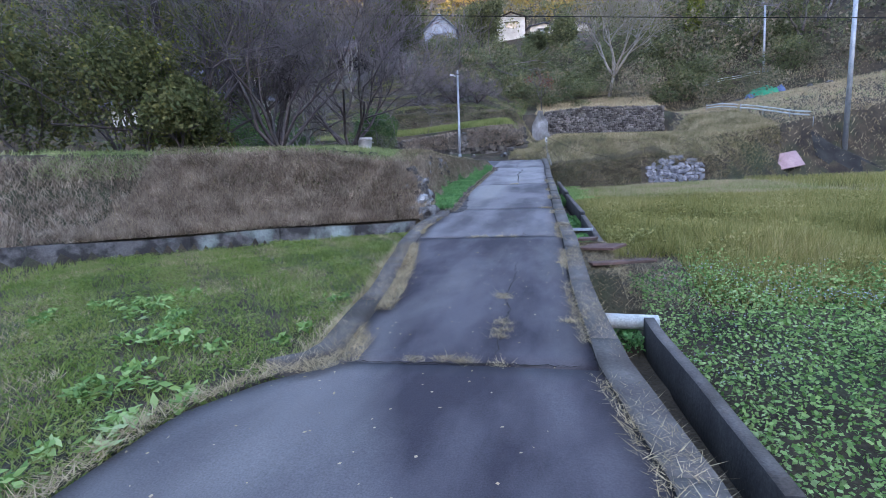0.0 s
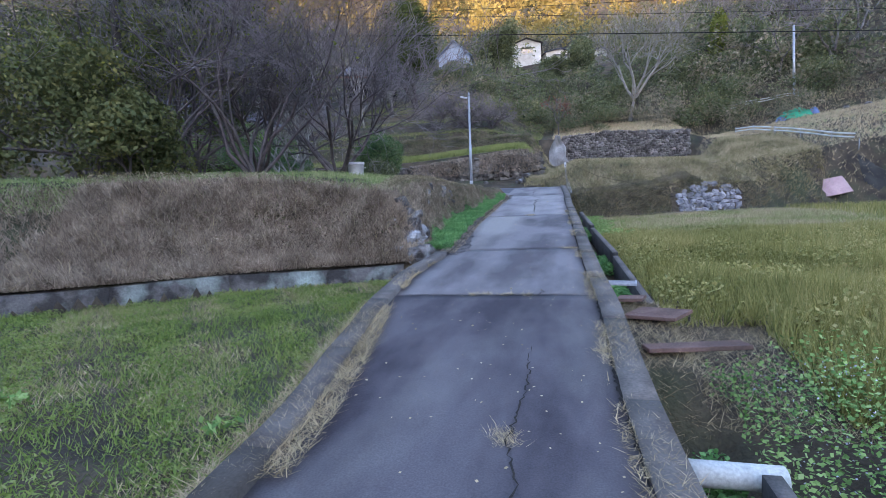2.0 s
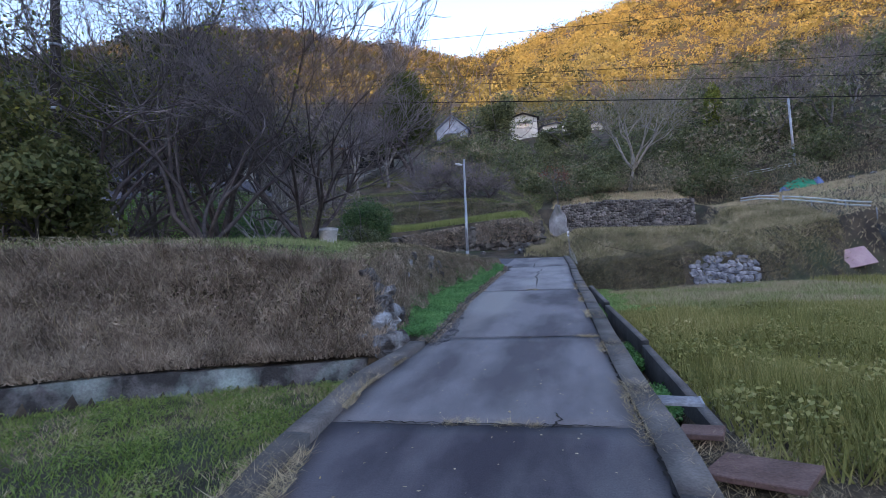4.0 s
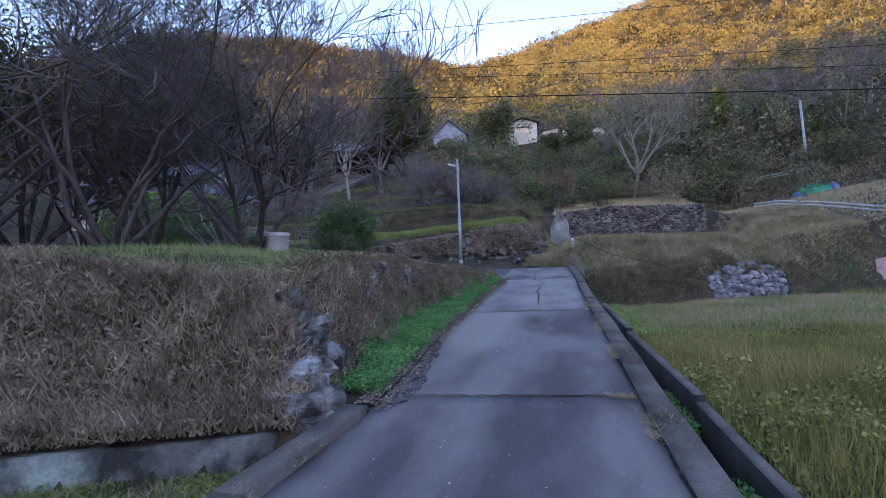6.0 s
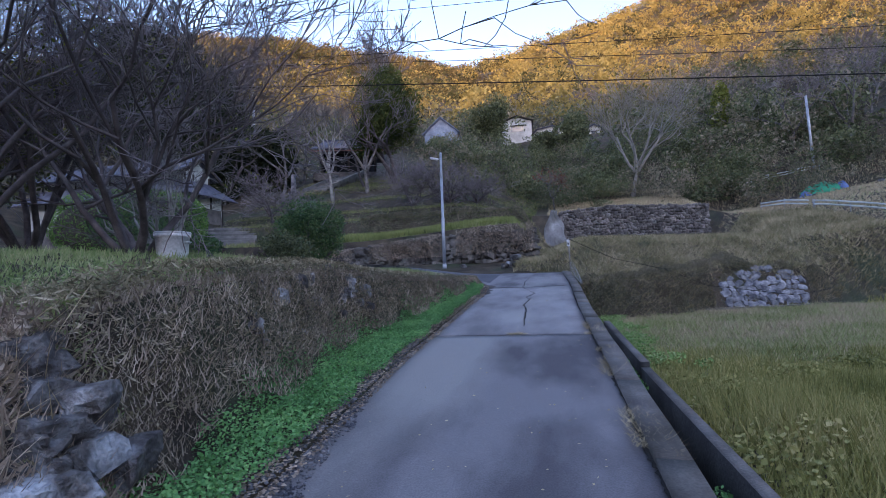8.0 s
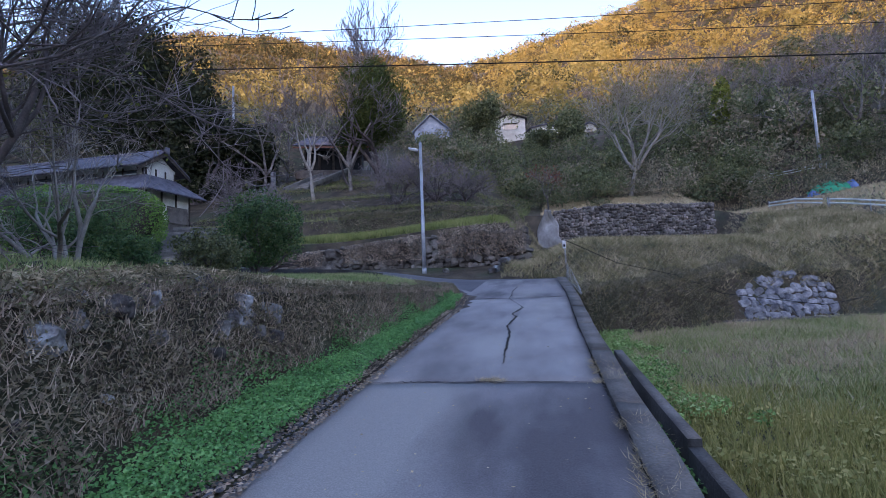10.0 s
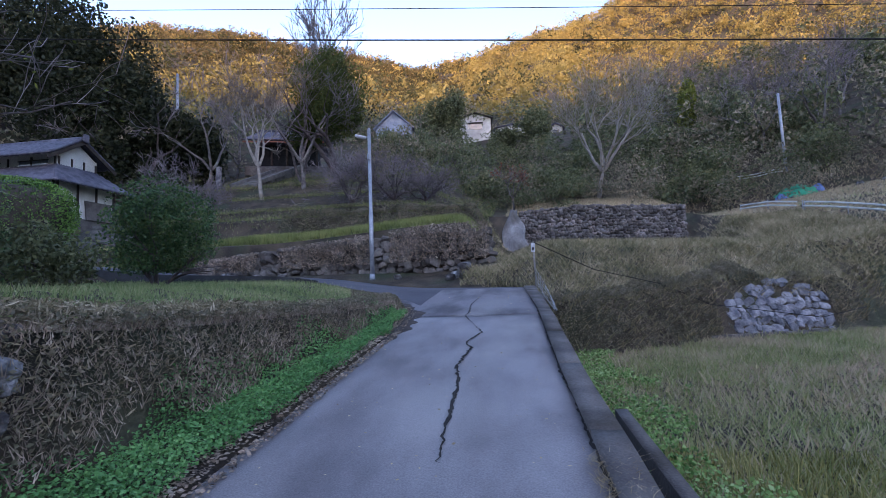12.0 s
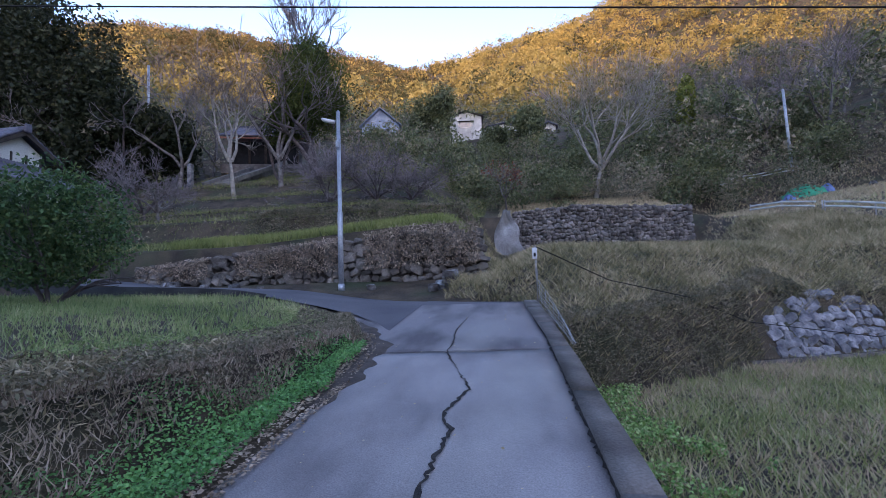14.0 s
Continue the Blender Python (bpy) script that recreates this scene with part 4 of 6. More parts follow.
x, y = pick(64000, 0.4, 12, 7.2, 21, lambda x, y: field(x, y) & (wobble(x, y, 2.1, 3) > -0.35), 69, 0.5, 1.1)
hh = np.clip(0.16 + 0.42 * wobble(x, y, 2.1, 3) + 0.1 * wobble(x, y, 5.0, 1), 0.08, 0.6) * (1 - 0.5 * smooth(y, 14, 21))
leaves("field_weeds_tall", x, y, hh, (0.035, 0.085), LG_OLIVE, 70, 0.3, 0.7, label="small-leaved olive weeds in the tall grass", category="weeds")
x, y = pick(40000, 12, 34, 8, 36, field, 71, 0.3, 0.5)
blades("tall_field_grass_far", x, y, (0.25, 0.5), (0.03, 0.06), (0.1, 0.6), LG_OLIVE, 72, label="tall olive and yellow grass of the fallow field", category="grass")
x, y = pick(85000, -0.2, 14, 21, 34.3, lambda x, y: field(x, y) | ((x > road_right(y) + 0.42) & (y > 24) & (y < mound_foot(x))), 73, 0.5, 0.9)
blades("meadow_grass", x, y, (0.07, 0.3), (0.014, 0.036), (0.4, 0.97), LG_MEADOW, 74, label="short mixed green and reddish dry grass", category="grass")
x, y = pick(9000, 0.2, 4, 20, 31, lambda x, y: (x > ditch_out(y) + 0.1) & (y < mound_foot(x)) & (x < 1.4 + wobble(x, y, 1.2)), 75)
leaves("ditch_side_weeds", x, y, 0.22, (0.03, 0.07), LG_HERB, 76, 0.4, 0.7, label="leafy green weeds beside the end of the ditch", category="weeds")
x, y = pick(7000, 0.3, 2.6, 7.0, 10.0, lambda x, y: (x > road_right(y) + 0.28), 77)
blades("trampled_straw", x, y, (0.06, 0.24), (0.004, 0.010), (0.7, 0.98), LG_STRAW, 78, label="trampled dry stalks on the earth crossing", category="dead grass")
x, y = pick(9000, 0.3, 1.4, 5.8, 22, lambda x, y: (x > ditch_in(y) + 0.03) & (x < ditch_out(y)) & (wobble(x, y, 1.7, 3) > 0) & ((y < 6.8) | (y > 10.2)), 79)
leaves("ditch_weeds", x, y, 0.25, (0.03, 0.07), LG_CLOVER, 80, 0.4, 0.7, label="green weeds growing in the ditch bed", category="weeds")

onfront = lambda x, y: (y > wall_y(x) + 0.02) & (y < edge_y(x) + 0.25) & (x < -3.15)
x, y = pick(42000, -9.6, -3.1, 7.5, 13, onfront, 81, 0.35, 2.2)
blades("bank_dead_grass", x, y - 0.10, (0.06, 0.32), (0.010, 0.028), (0.35, 0.97), LG_DEAD, 82, z=ground_z(x, y) + 0.02, label="matted brown dead grass covering the bank", category="dead grass")
x, y = pick(30000, -18, -9.2, -2, 11, onfront, 83)
blades("bank_dead_grass_far", x, y, (0.10, 0.3), (0.018, 0.04), (0.4, 0.98), LG_DEAD, 84, label="matted brown dead grass covering the bank", category="dead grass")
x, y = pick(900, -9.6, -3.3, 7.5, 13, onfront, 281, 0.6, 1.4)
blades("bank_pale_stalks", x, y - 0.12, (0.25, 0.6), (0.008, 0.014), (0.5, 0.97), LG_STRAW, 282, z=ground_z(x, y) + 0.03, label="pale broken grass stalks hanging over the bank", category="dead grass")
onside = lambda x, y: (x < bank_foot(y) - 0.1 - 0.15 * wobble(x, y, 2.0)) & (x > bank_foot(y) - 1.15) & (y > 12.3) & (y < lane_near(x))
x, y = pick(44000, -5.6, -2.6, 12.2, 28.5, onside, 85, 0.3, 2.4)
blades("bank_litter", x + 0.09, y, (0.04, 0.16), (0.006, 0.015), (0.3, 0.98), LG_DEAD, 86, z=ground_z(x, y) + 0.02, label="brown dead grass and litter on the roadside bank", category="dead grass")
sasa = lambda x, y: (onside(x, y) & (x < bank_foot(y) - 0.2) & (y < 22 + 4 * wobble(x, y, 3.7, 8) ** 2)) | ((y > edge_y(x) - 0.55) & (y < edge_y(x) + 0.5) & (x < -3.3) & (x > -10))
x, y = pick(26000, -9.6, -3.1, 7.5, 13, onfront, 181, 0.6, 2.6)
leaves("bank_dead_leaves", x, y - 0.1, 0.10, (0.05, 0.15), LG_DEAD, 182, 0.1, 0.25, z=ground_z(x, y), label="curled brown dead leaves over the bank", category="dead leaves")
x, y = pick(30000, -9.8, -2.8, 9.5, 27, sasa, 87, 0.6, 1.8)
leaves("bamboo_grass", x + 0.05, y - 0.04, 0.2, (0.05, 0.115), LG_SASA, 88, 0.2, 0.16, label="tan and green bamboo grass leaves on the bank edge", category="bamboo grass")
x, y = pick(12000, -6.2, -3.0, 12.6, 28.5, lambda x, y: (x < bank_foot(y) - 0.6) & (x > bank_foot(y) - 1.7) & (y < lane_near(x)) & (y > edge_y(x)) & (wobble(x, y, 2.2, 5) > -0.3), 287)
leaves("bank_rim_weeds", x + 0.06, y, 0.13, (0.03, 0.075), LG_PLAT, 288, 0.3, 0.3, label="green leafy weeds along the rim of the bank", category="weeds")
x, y = pick(11000, -12, -3.2, 7.5, 13.4, lambda x, y: (y > edge_y(x) - 0.32) & (y < edge_y(x) + 0.45) & (wobble(x, y, 1.7, 5) > -0.45), 289)
leaves("bank_rim_weeds", x, y - 0.05, 0.14, (0.03, 0.085), LG_PLAT, 290, 0.3, 0.25, label="green leafy weeds along the rim of the bank", category="weeds")
x, y = pick(30000, -5.4, -2.6, 15, 28.5, lambda x, y: onside(x, y) & (wobble(x, y, 1.6, 2) > -0.55), 187)
leaves("bank_scrub_leaves", x + 0.06, y, 0.14, (0.025, 0.058), LG_SCRUB, 188, 0.2, 0.5, z=ground_z(x, y), label="dark green low scrub on the roadside bank", category="scrub")
green = lambda x, y: (x < road_left(y) - 0.03 - 0.08 * (wobble(x, y, 3) + 1)) & (x > bank_foot(y) - 0.22 - 0.3 * wobble(x, y, 1.3)) & (y > 12.6) & (y < 26.3)
x, y = pick(52000, -4.6, -2.4, 12.6, 26.5, green, 89, 0.4, 1.9)
leaves("roadside_groundcover", x + 0.05, y, 0.11, (0.017, 0.04), LG_CLOVER, 90, 0.55, 0.8, label="bright green low groundcover along the road edge", category="groundcover")
x, y = pick(9000, -4.4, -2.3, 12.3, 27.5, lambda x, y: (x < road_left(y) + 0.12) & (x > road_left(y) - 0.22), 91)
leaves("leaf_litter", x, y, 0.012, (0.02, 0.05), LG_DEAD, 92, 0.85, 0.7, z=np.maximum(road_z(y), ground_z(x, y)), label="fallen brown leaves along the road edge", category="leaf litter")

x, y = pick(3200, -3.2, -2.2, 12.2, 18.5, lambda x, y: (x > road_left(y) - 0.2) & (x < road_left(y) + 0.05 + 0.22 * smooth(-y, -16.5, -13) * (1 + wobble(x, y, 2.0))), 193)
g = np.random.default_rng(194)
sz = g.uniform(0.006, 0.02, len(x)) * g.uniform(0.6, 1.4, len(x))
o6 = np.array([(1, 0, 0), (-1, 0, 0), (0, 1, 0), (0, -1, 0), (0, 0, .7), (0, 0, -.7)])
V = np.stack([x, y, np.maximum(road_z(y), ground_z(x, y)) + sz * 0.4], 1)[:, None, :] + o6[None] * sz[:, None, None] * g.uniform(0.7, 1.3, (len(x), 6, 1))
F8 = np.array([(0, 2, 4), (2, 1, 4), (1, 3, 4), (3, 0, 4), (2, 0, 5), (1, 2, 5), (3, 1, 5), (0, 3, 5)])
thing("roadside_gravel", mesh_np("roadside_gravel", V.reshape(-1, 3), (np.arange(len(x))[:, None, None] * 6 + F8[None]).reshape(-1, 3), M_GREYST), label="small grey gravel washed along the road edge", category="gravel", kind="stuff")
x, y = pick(700, -2.8, 0.6, -1, 30, lambda x, y: (x > road_left(y) + 0.05) & (x < road_right(y) - 0.05), 191)
leaves("road_specks", x, y, 0.004, (0.012, 0.035), LG_STRAW, 192, 0.9, 0.7, z=road_z(y) + 0.006, label="scattered dry leaf bits on the pavement", category="leaf litter")
plat = lambda x, y: (y > edge_y(x) - 0.05) & (x < bank_foot(y) - 0.75) & (y < lane_near(x) - 0.15) & (y > 8)
x, y = pick(76000, -13, -3.2, 10, 30.2, plat, 93, 0.4, 1.3)
blades("bank_top_grass", x, y, (0.05, 0.2), (0.010, 0.024), (0.2, 0.9), LG_PLAT, 94, label="green and greyish grass on the bank top", category="grass")
x, y = pick(26000, -32, -12, 6, 34, plat, 95)
blades("bank_top_grass_far", x, y, (0.1, 0.25), (0.03, 0.05), (0.2, 0.85), LG_PLAT, 96, label="green and greyish grass on the bank top", category="grass")

mound = lambda x, y: ((y > mound_foot(x) + 0.05) & (x > -0.2)) | ((x <= -0.2) & (x > -2.6) & (y > lane_far(x) + 0.1))
x, y = pick(105000, -2.6, 16, 29, 49, lambda x, y: mound(x, y) & ~((x > 5.5) & (x < 9.8) & (y > mound_foot(x)) & (y < mound_foot(x) + 0.6)), 97, 0.45, 1.1)
blades("mound_grass", x, y, (0.12, 0.42), (0.022, 0.055), (0.6, 0.98), LG_MOUND, 98, label="rough brown-green grass over the mound", category="grass")
x, y = pick(30000, 0.0, 14, 29, 36, lambda x, y: (y > mound_foot(x)) & (y < mound_foot(x) + 1.3 + 1.1 * wobble(x, y, 1.1)) & ~((x > 5.5) & (x < 9.7) & (y < mound_foot(x) + 0.75)), 99)
leaves("bank_scrub", x, y, 0.1 + 0.22 * np.clip(wobble(x, y, 2.6, 2) + 0.4, 0, 1), (0.04, 0.10), LG_SCRUB, 100, 0.2, 0.35, label="dark low scrub on the steep foot of the mound", category="scrub")
x, y = pick(60000, -30, -2.6, 36.4, 66, lambda x, y: y > 36, 101, 0.4, 0.6)
blades("terrace_weeds", x, y, (0.12, 0.4), (0.035, 0.07), (0.3, 0.9), LG_TERR, 102, label="dark weeds on the stepped terraces", category="weeds")
x, y = pick(42000, -14, -2.4, 36.7, 42.2, lambda x, y: (y < 40.5 + wobble(x, y, 0.6)), 103, 0.3, 0.9)
blades("terrace_bright_grass", x, y, (0.15, 0.5), (0.02, 0.04), (0.1, 0.7), LG_BRIGHT, 104, label="bright yellow-green grass on the first terrace", category="grass")
x, y = pick(30000, -14, -0.5, 42.2, 44, lambda x, y: y > 42.2, 105)
leaves("terrace_hedge", x, y, 0.15 + 0.3 * np.clip(wobble(x, y, 1.3, 3) + 0.3, 0, 1), (0.06, 0.13), LG_SCRUB, 106, 0.2, 0.4, label="dark creeper and scrub over the terrace bank", category="scrub")
x, y = pick(26000, -30, -3, 42.0, 66, lambda x, y: ((y > 42.2) & (y < 43.4)) | ((y > 48.6) & (y < 50.6)) | ((y > 53.0) & (y < 55)) | ((y > 57.4) & (y < 59.6)) | (y > 62.5), 205, 0.3, 0.8)
leaves("terrace_bank_scrub", x, y, 0.15 + 0.35 * np.clip(wobble(x, y, 1.1, 6) + 0.3, 0, 1), (0.09, 0.2), LG_SCRUB, 206, 0.2, 0.45, label="brown and green scrub on the banks between terraces", category="scrub")
x, y = pick(60000, 10.5, 60, 38, 70, lambda x, y: (x > 10.5), 107, 0.4, 0.35)
blades("slope_grass", x, y, (0.12, 0.35), (0.05, 0.10), (0.4, 0.95), LG_DRY, 108, label="dry tan grass on the open slope", category="grass")
x, y = pick(22000, -1.5, 12, 51.5, 66, lambda x, y: y > 52.6 + x * 0.2, 109)
blades("wall_top_grass", x, y, (0.12, 0.4), (0.04, 0.08), (0.3, 0.95), LG_DRY, 110, label="dry tan grass above the stone wall", category="grass")

# ---- shrubs and trees round the bank top ----
M_ = dict(stems=7, depth=5, lean=0.8, radius=0.10, spread=0.6, up=0.14, kids=(2, 4), bark=M_BARKD, minr=0.006, shrink=0.72)
bare_tree("bare_tree", (-7.0, 16.85), 7.4, 201, label="bare many-stemmed tree with purple-grey twigs on the bank", **{**M_, "kids": (3, 4)})
bare_tree("bare_tree", (-8.8, 15.2), 9.6, 202, leaf=LG_THICK, nleaf=1500, label="bare many-stemmed tree with few leaves on the bank", **M_)
bare_tree("bare_tree", (-10.4, 17.8), 10.4, 203, leaf=LG_YELL, nleaf=2000, label="bare tree with scattered yellow-green leaves", **M_)
bare_tree("bare_tree", (-11.9, 23.0), 7.0, 204, stems=6, depth=4, lean=0.7, radius=0.11, spread=0.55, up=0.15, bark=M_PALE, twig=M_PALE, kids=(2, 4), label="pale-barked bare tree with spreading stems")
bare_tree("bare_tree", (-11.2, 14.2), 9.4, 205, leaf=LG_YELL, nleaf=2600, label="thin tree with yellow-green autumn leaves", **{**M_, "depth": 4})
bare_tree("bare_tree", (-12.6, 16.4), 10.8, 207, leaf=LG_THICK, nleaf=800, label="tall dark tree holding thin leaves over the thicket", **M_)
for i, (px, py, rr, zz, lab) in enumerate([(-11.8, 12.8, 2.0, 2.2, "dense evergreen shrub in the thicket"), (-13.6, 14.8, 2.7, 3.8, "tall evergreen shrub in the thicket"), (-15.5, 12.2, 2.4, 2.4, "dense evergreen shrub in the thicket"), (-13.4, 18.6, 2.8, 4.2, "tall evergreen shrub in the thicket"), (-10.2, 12.4, 1.2, 1.1, "low brownish evergreen shrub in the thicket"), (-16.8, 17.0, 3.2, 4.6, "tall evergreen shrub in the thicket"), (-18.5, 13.0, 2.6, 3.0, "tall evergreen shrub in the thicket")]):
    leafy("shrub", (px, py), (rr, rr, rr * 1.05), zz, 8500 if i < 5 else 6000, (0.07, 0.17), LG_THICK, 210 + i, lab, "shrub", 14, 5, 0.05, group="thicket shrubs")
for i, (px, py, rr, zz) in enumerate([(-13.9, 26.8, 1.15, 1.0), (-15.5, 27.4, 1.6, 1.5), (-17.4, 27.2, 1.8, 1.8)]):
    leafy("evergreen_bush", (px, py), (rr, rr, rr * 0.9), zz, 6500, (0.06, 0.13), LG_CAMEL, 230 + i, "dark glossy evergreen bush on the bank top", "bush", 12, 4, 0.05, group="bushes by the lane")
leafy("round_bush", (-10.0, 27.9), (1.55, 1.55, 1.25), 1.55, 15000, (0.06, 0.115), LG_CAMEL, 240, "round dark-leaved evergreen bush on short stems", "bush", 26, 6, 0.045, hollow=0.55)
leafy("low_bush", (-7.9, 22.6), (0.9, 0.9, 0.6), 0.6, 4500, (0.05, 0.1), LG_EVER, 241, "low dark green bush on the bank top", "bush", 12, 4, 0.03)

# ---- trees on the terraces and round the houses ----
bare_tree("bare_tree", (-21.0, 45.5), 5.0, 250, stems=5, depth=4, lean=1.1, radius=0.13, spread=0.6, up=0.05, bark=M_BARK, minr=0.012, trunk=0.9, label="low wide bare tree beside the stone steps")
bare_tree("bare_tree", (-21.8, 55.0), 14.0, 251, stems=4, depth=4, lean=0.4, radius=0.2, spread=0.5, up=0.15, bark=M_PALE, twig=M_BARK, minr=0.016, trunk=3, label="tall pale grey bare tree on the terrace")
bare_tree("bare_tree", (-19.6, 58.5), 15.5, 252, stems=4, depth=4, lean=0.5, radius=0.24, spread=0.55, up=0.1, bark=M_BARK, minr=0.016, trunk=2.5, label="large bare tree near the temple steps")
bare_tree("bare_tree", (-20.2, 66.5), 24.0, 253, stems=4, depth=4, lean=0.32, radius=0.34, spread=0.4, up=0.25, bark=M_BARK, minr=0.028, trunk=7, label="very tall bare tree rising behind the evergreen")
bare_tree("bare_tree", (-24.5, 49.0), 7.5, 254, stems=5, depth=4, lean=0.8, radius=0.16, spread=0.6, up=0.05, bark=M_BARKD, minr=0.012, trunk=1.2, label="bare tree behind the tiled house")
for i, (px, py, hh) in enumerate([(-12.4, 50.6, 5.6), (-9.4, 51.0, 5.8), (-7.2, 51.6, 4.8)]):
    bare_tree("plum_tree", (px, py), hh, 260 + i, stems=9, depth=4, lean=1.2, radius=0.10, spread=0.6, up=0.08, kids=(3, 4), bark=M_BARKD, minr=0.011, trunk=0.4, label="wide bare tree with a haze of purple-grey twigs", group="plum trees")
bare_tree("bare_tree", (6.7, 63.8), 16.5, 270, stems=5, depth=4, lean=0.55, radius=0.24, spread=0.5, up=0.15, bark=M_PALE, twig=M_PALE, minr=0.018, trunk=2.8, leaf=LG_YELL, nleaf=1500, leafsize=(0.12, 0.22), label="pale-trunked tree with a few yellow leaves")
bare_tree("bare_tree", (-1.0, 57.5), 5.0, 271, stems=4, depth=3, lean=0.5, radius=0.09, bark=M_BARK, minr=0.012, trunk=1.2, leaf=LG_RED, nleaf=500, leafsize=(0.1, 0.2), label="small tree with a few reddish leaves")
leafy("conifer", (-17.4, 61.0), (4.4, 4.4, 5.8), 7.4, 15000, (0.2, 0.5), LG_CONIFER, 280, "large dark yellow-green evergreen tree beside the temple", "tree", 11, 2, 0.25, slim=0.3, hollow=0.2)
leafy("conifer", (-20.6, 60.4), (2.8, 2.8, 3.2), 5.2, 6000, (0.2, 0.45), LG_CONIFER, 290, "smaller dark evergreen tree leaning over the temple steps", "tree", 8, 2, 0.16, slim=0.3, hollow=0.2)
leafy("evergreen_tree", (-11.6, 88.0), (4.2, 4.2, 4.6), 5.5, 9000, (0.25, 0.5), LG_EVER, 281, "dark round evergreen tree between the houses", "tree", 16, 2, 0.25)
leafy("evergreen_tree", (-16.8, 80.5), (3.6, 3.6, 1.9), 1.7, 6000, (0.2, 0.42), LG_EVER, 287, "dark evergreen trees below the blue-roofed house", "tree", 14, 3, 0.18)
leafy("evergreen_tree", (-2.0, 82.0), (2.4, 2.4, 2.4), 2.4, 6000, (0.22, 0.45), LG_EVER, 282, "dark evergreen tree below the white house", "tree", 14, 2, 0.2)
leafy("evergreen_tree", (1.6, 79.0), (2.6, 2.6, 2.8), 2.8, 6000, (0.22, 0.45), LG_EVER, 283, "dark green evergreen tree on the slope", "tree", 14, 2, 0.2)
for i, (px, py, rr, hh) in enumerate([(-36.5, 58.0, 4.0, 13.5), (-40.5, 60.0, 5.0, 17.5), (-45.5, 59.0, 5.0, 17.5), (-50.5, 61.0, 5.2, 18.0), (-55.5, 60.0, 5.5, 17.0), (-34.0, 63.0, 3.4, 8.0)]):
    leafy("evergreen_tree", (px, py), (rr, rr, hh * 0.56), hh * 0.5, 10500, (0.28, 0.58), LG_CEDAR, 284 + i, "tall dark evergreen tree behind the tiled house", "tree", 26, 2, 0.3, group="dark evergreens behind the house")
leafy("evergreen_tree", (18.5, 75.0), (1.3, 1.3, 3.2), 4.0, 3500, (0.2, 0.4), LG_YELL, 286, "slender yellow-green creeper-clad tree", "tree", 10, 2, 0.15)

# ---- materials of made things ----
M_GALV = mat("galvanised_steel", (0.34, 0.36, 0.40), (0.46, 0.48, 0.52), rough=0.5, metal=0.6, scale=3, fine=30, bump=0.1)
M_PIPE = mat("grey_white_plastic", (0.55, 0.57, 0.56), (0.68, 0.70, 0.69), rough=0.45, scale=4, fine=40, bump=0.1, c3=(0.42, 0.44, 0.41))
M_WHITE = mat("white_paint", (0.62, 0.62, 0.64), (0.75, 0.75, 0.76), rough=0.6, scale=3, fine=30, bump=0.1)
M_PLASTER = mat("white_plaster", (0.58, 0.56, 0.52), (0.70, 0.68, 0.64), rough=0.85, scale=1.2, fine=25, bump=0.2, c3=(0.46, 0.44, 0.40))
M_TILE = mat("grey_roof_tile", (0.075, 0.072, 0.095), (0.15, 0.145, 0.18), rough=0.65, scale=2.5, fine=15, bump=0.4, obj_rand=0.2, spec=0.3)
M_TIMBER = mat("dark_timber", (0.035, 0.028, 0.024), (0.07, 0.055, 0.045), scale=3, fine=40, bump=0.4)
M_DARK = mat("shade_and_print_black", (0.012, 0.012, 0.014), (0.022, 0.022, 0.025), scale=2, fine=20, bump=0)
M_RUST = mat("rusty_plate", (0.13, 0.075, 0.06), (0.20, 0.12, 0.10), scale=4, fine=45, bump=0.4, c3=(0.09, 0.06, 0.05))
M_PINK = mat("faded_pink_board", (0.42, 0.27, 0.28), (0.52, 0.36, 0.37), scale=2, fine=30, bump=0.3, c3=(0.34, 0.24, 0.24))
M_GREEN = mat("green_sheet", (0.02, 0.30, 0.16), (0.04, 0.42, 0.24), rough=0.5, scale=3, fine=20, bump=0.4)
M_BLUE = mat("blue_sheet", (0.10, 0.16, 0.38), (0.18, 0.26, 0.50), rough=0.5, scale=3, fine=20, bump=0.4)
M_WIRE = mat("black_cable", (0.015, 0.015, 0.017), (0.03, 0.03, 0.03), scale=3, fine=20, bump=0)
M_GLASS = mat("dim_window_glass", (0.10, 0.12, 0.14), (0.16, 0.18, 0.20), rough=0.12, scale=1, fine=8, bump=0, spec=0.8)
M_BLUEROOF = mat("pale_blue_roof", (0.17, 0.20, 0.27), (0.26, 0.29, 0.36), rough=0.5, scale=1.5, fine=12, bump=0.2)
M_TEMPLE = mat("purple_grey_temple_roof", (0.085, 0.078, 0.10), (0.16, 0.145, 0.175), rough=0.75, scale=1.5, fine=12, bump=0.3, c3=(0.22, 0.15, 0.14))
M_PALEBLUE = mat("pale_blue_boards", (0.26, 0.30, 0.38), (0.38, 0.42, 0.50), rough=0.7, scale=1.5, fine=12, bump=0.2)
M_REDEDGE = mat("brown_red_fascia", (0.22, 0.09, 0.06), (0.30, 0.13, 0.09), scale=2, fine=20, bump=0.2)
M_STEP = mat("grey_stone_step", (0.13, 0.125, 0.12), (0.22, 0.21, 0.20), scale=1.8, fine=20, bump=0.5, obj_rand=0.2)
M_NET = mat("faded_net_cord", (0.35, 0.36, 0.38), (0.48, 0.49, 0.50), scale=5, fine=40, bump=0)
M_WOODPOLE = mat("weathered_post_wood", (0.22, 0.20, 0.18), (0.34, 0.31, 0.28), scale=6, fine=60, bump=0.4)


def gz(x, y):
    return float(ground_z(x, y))


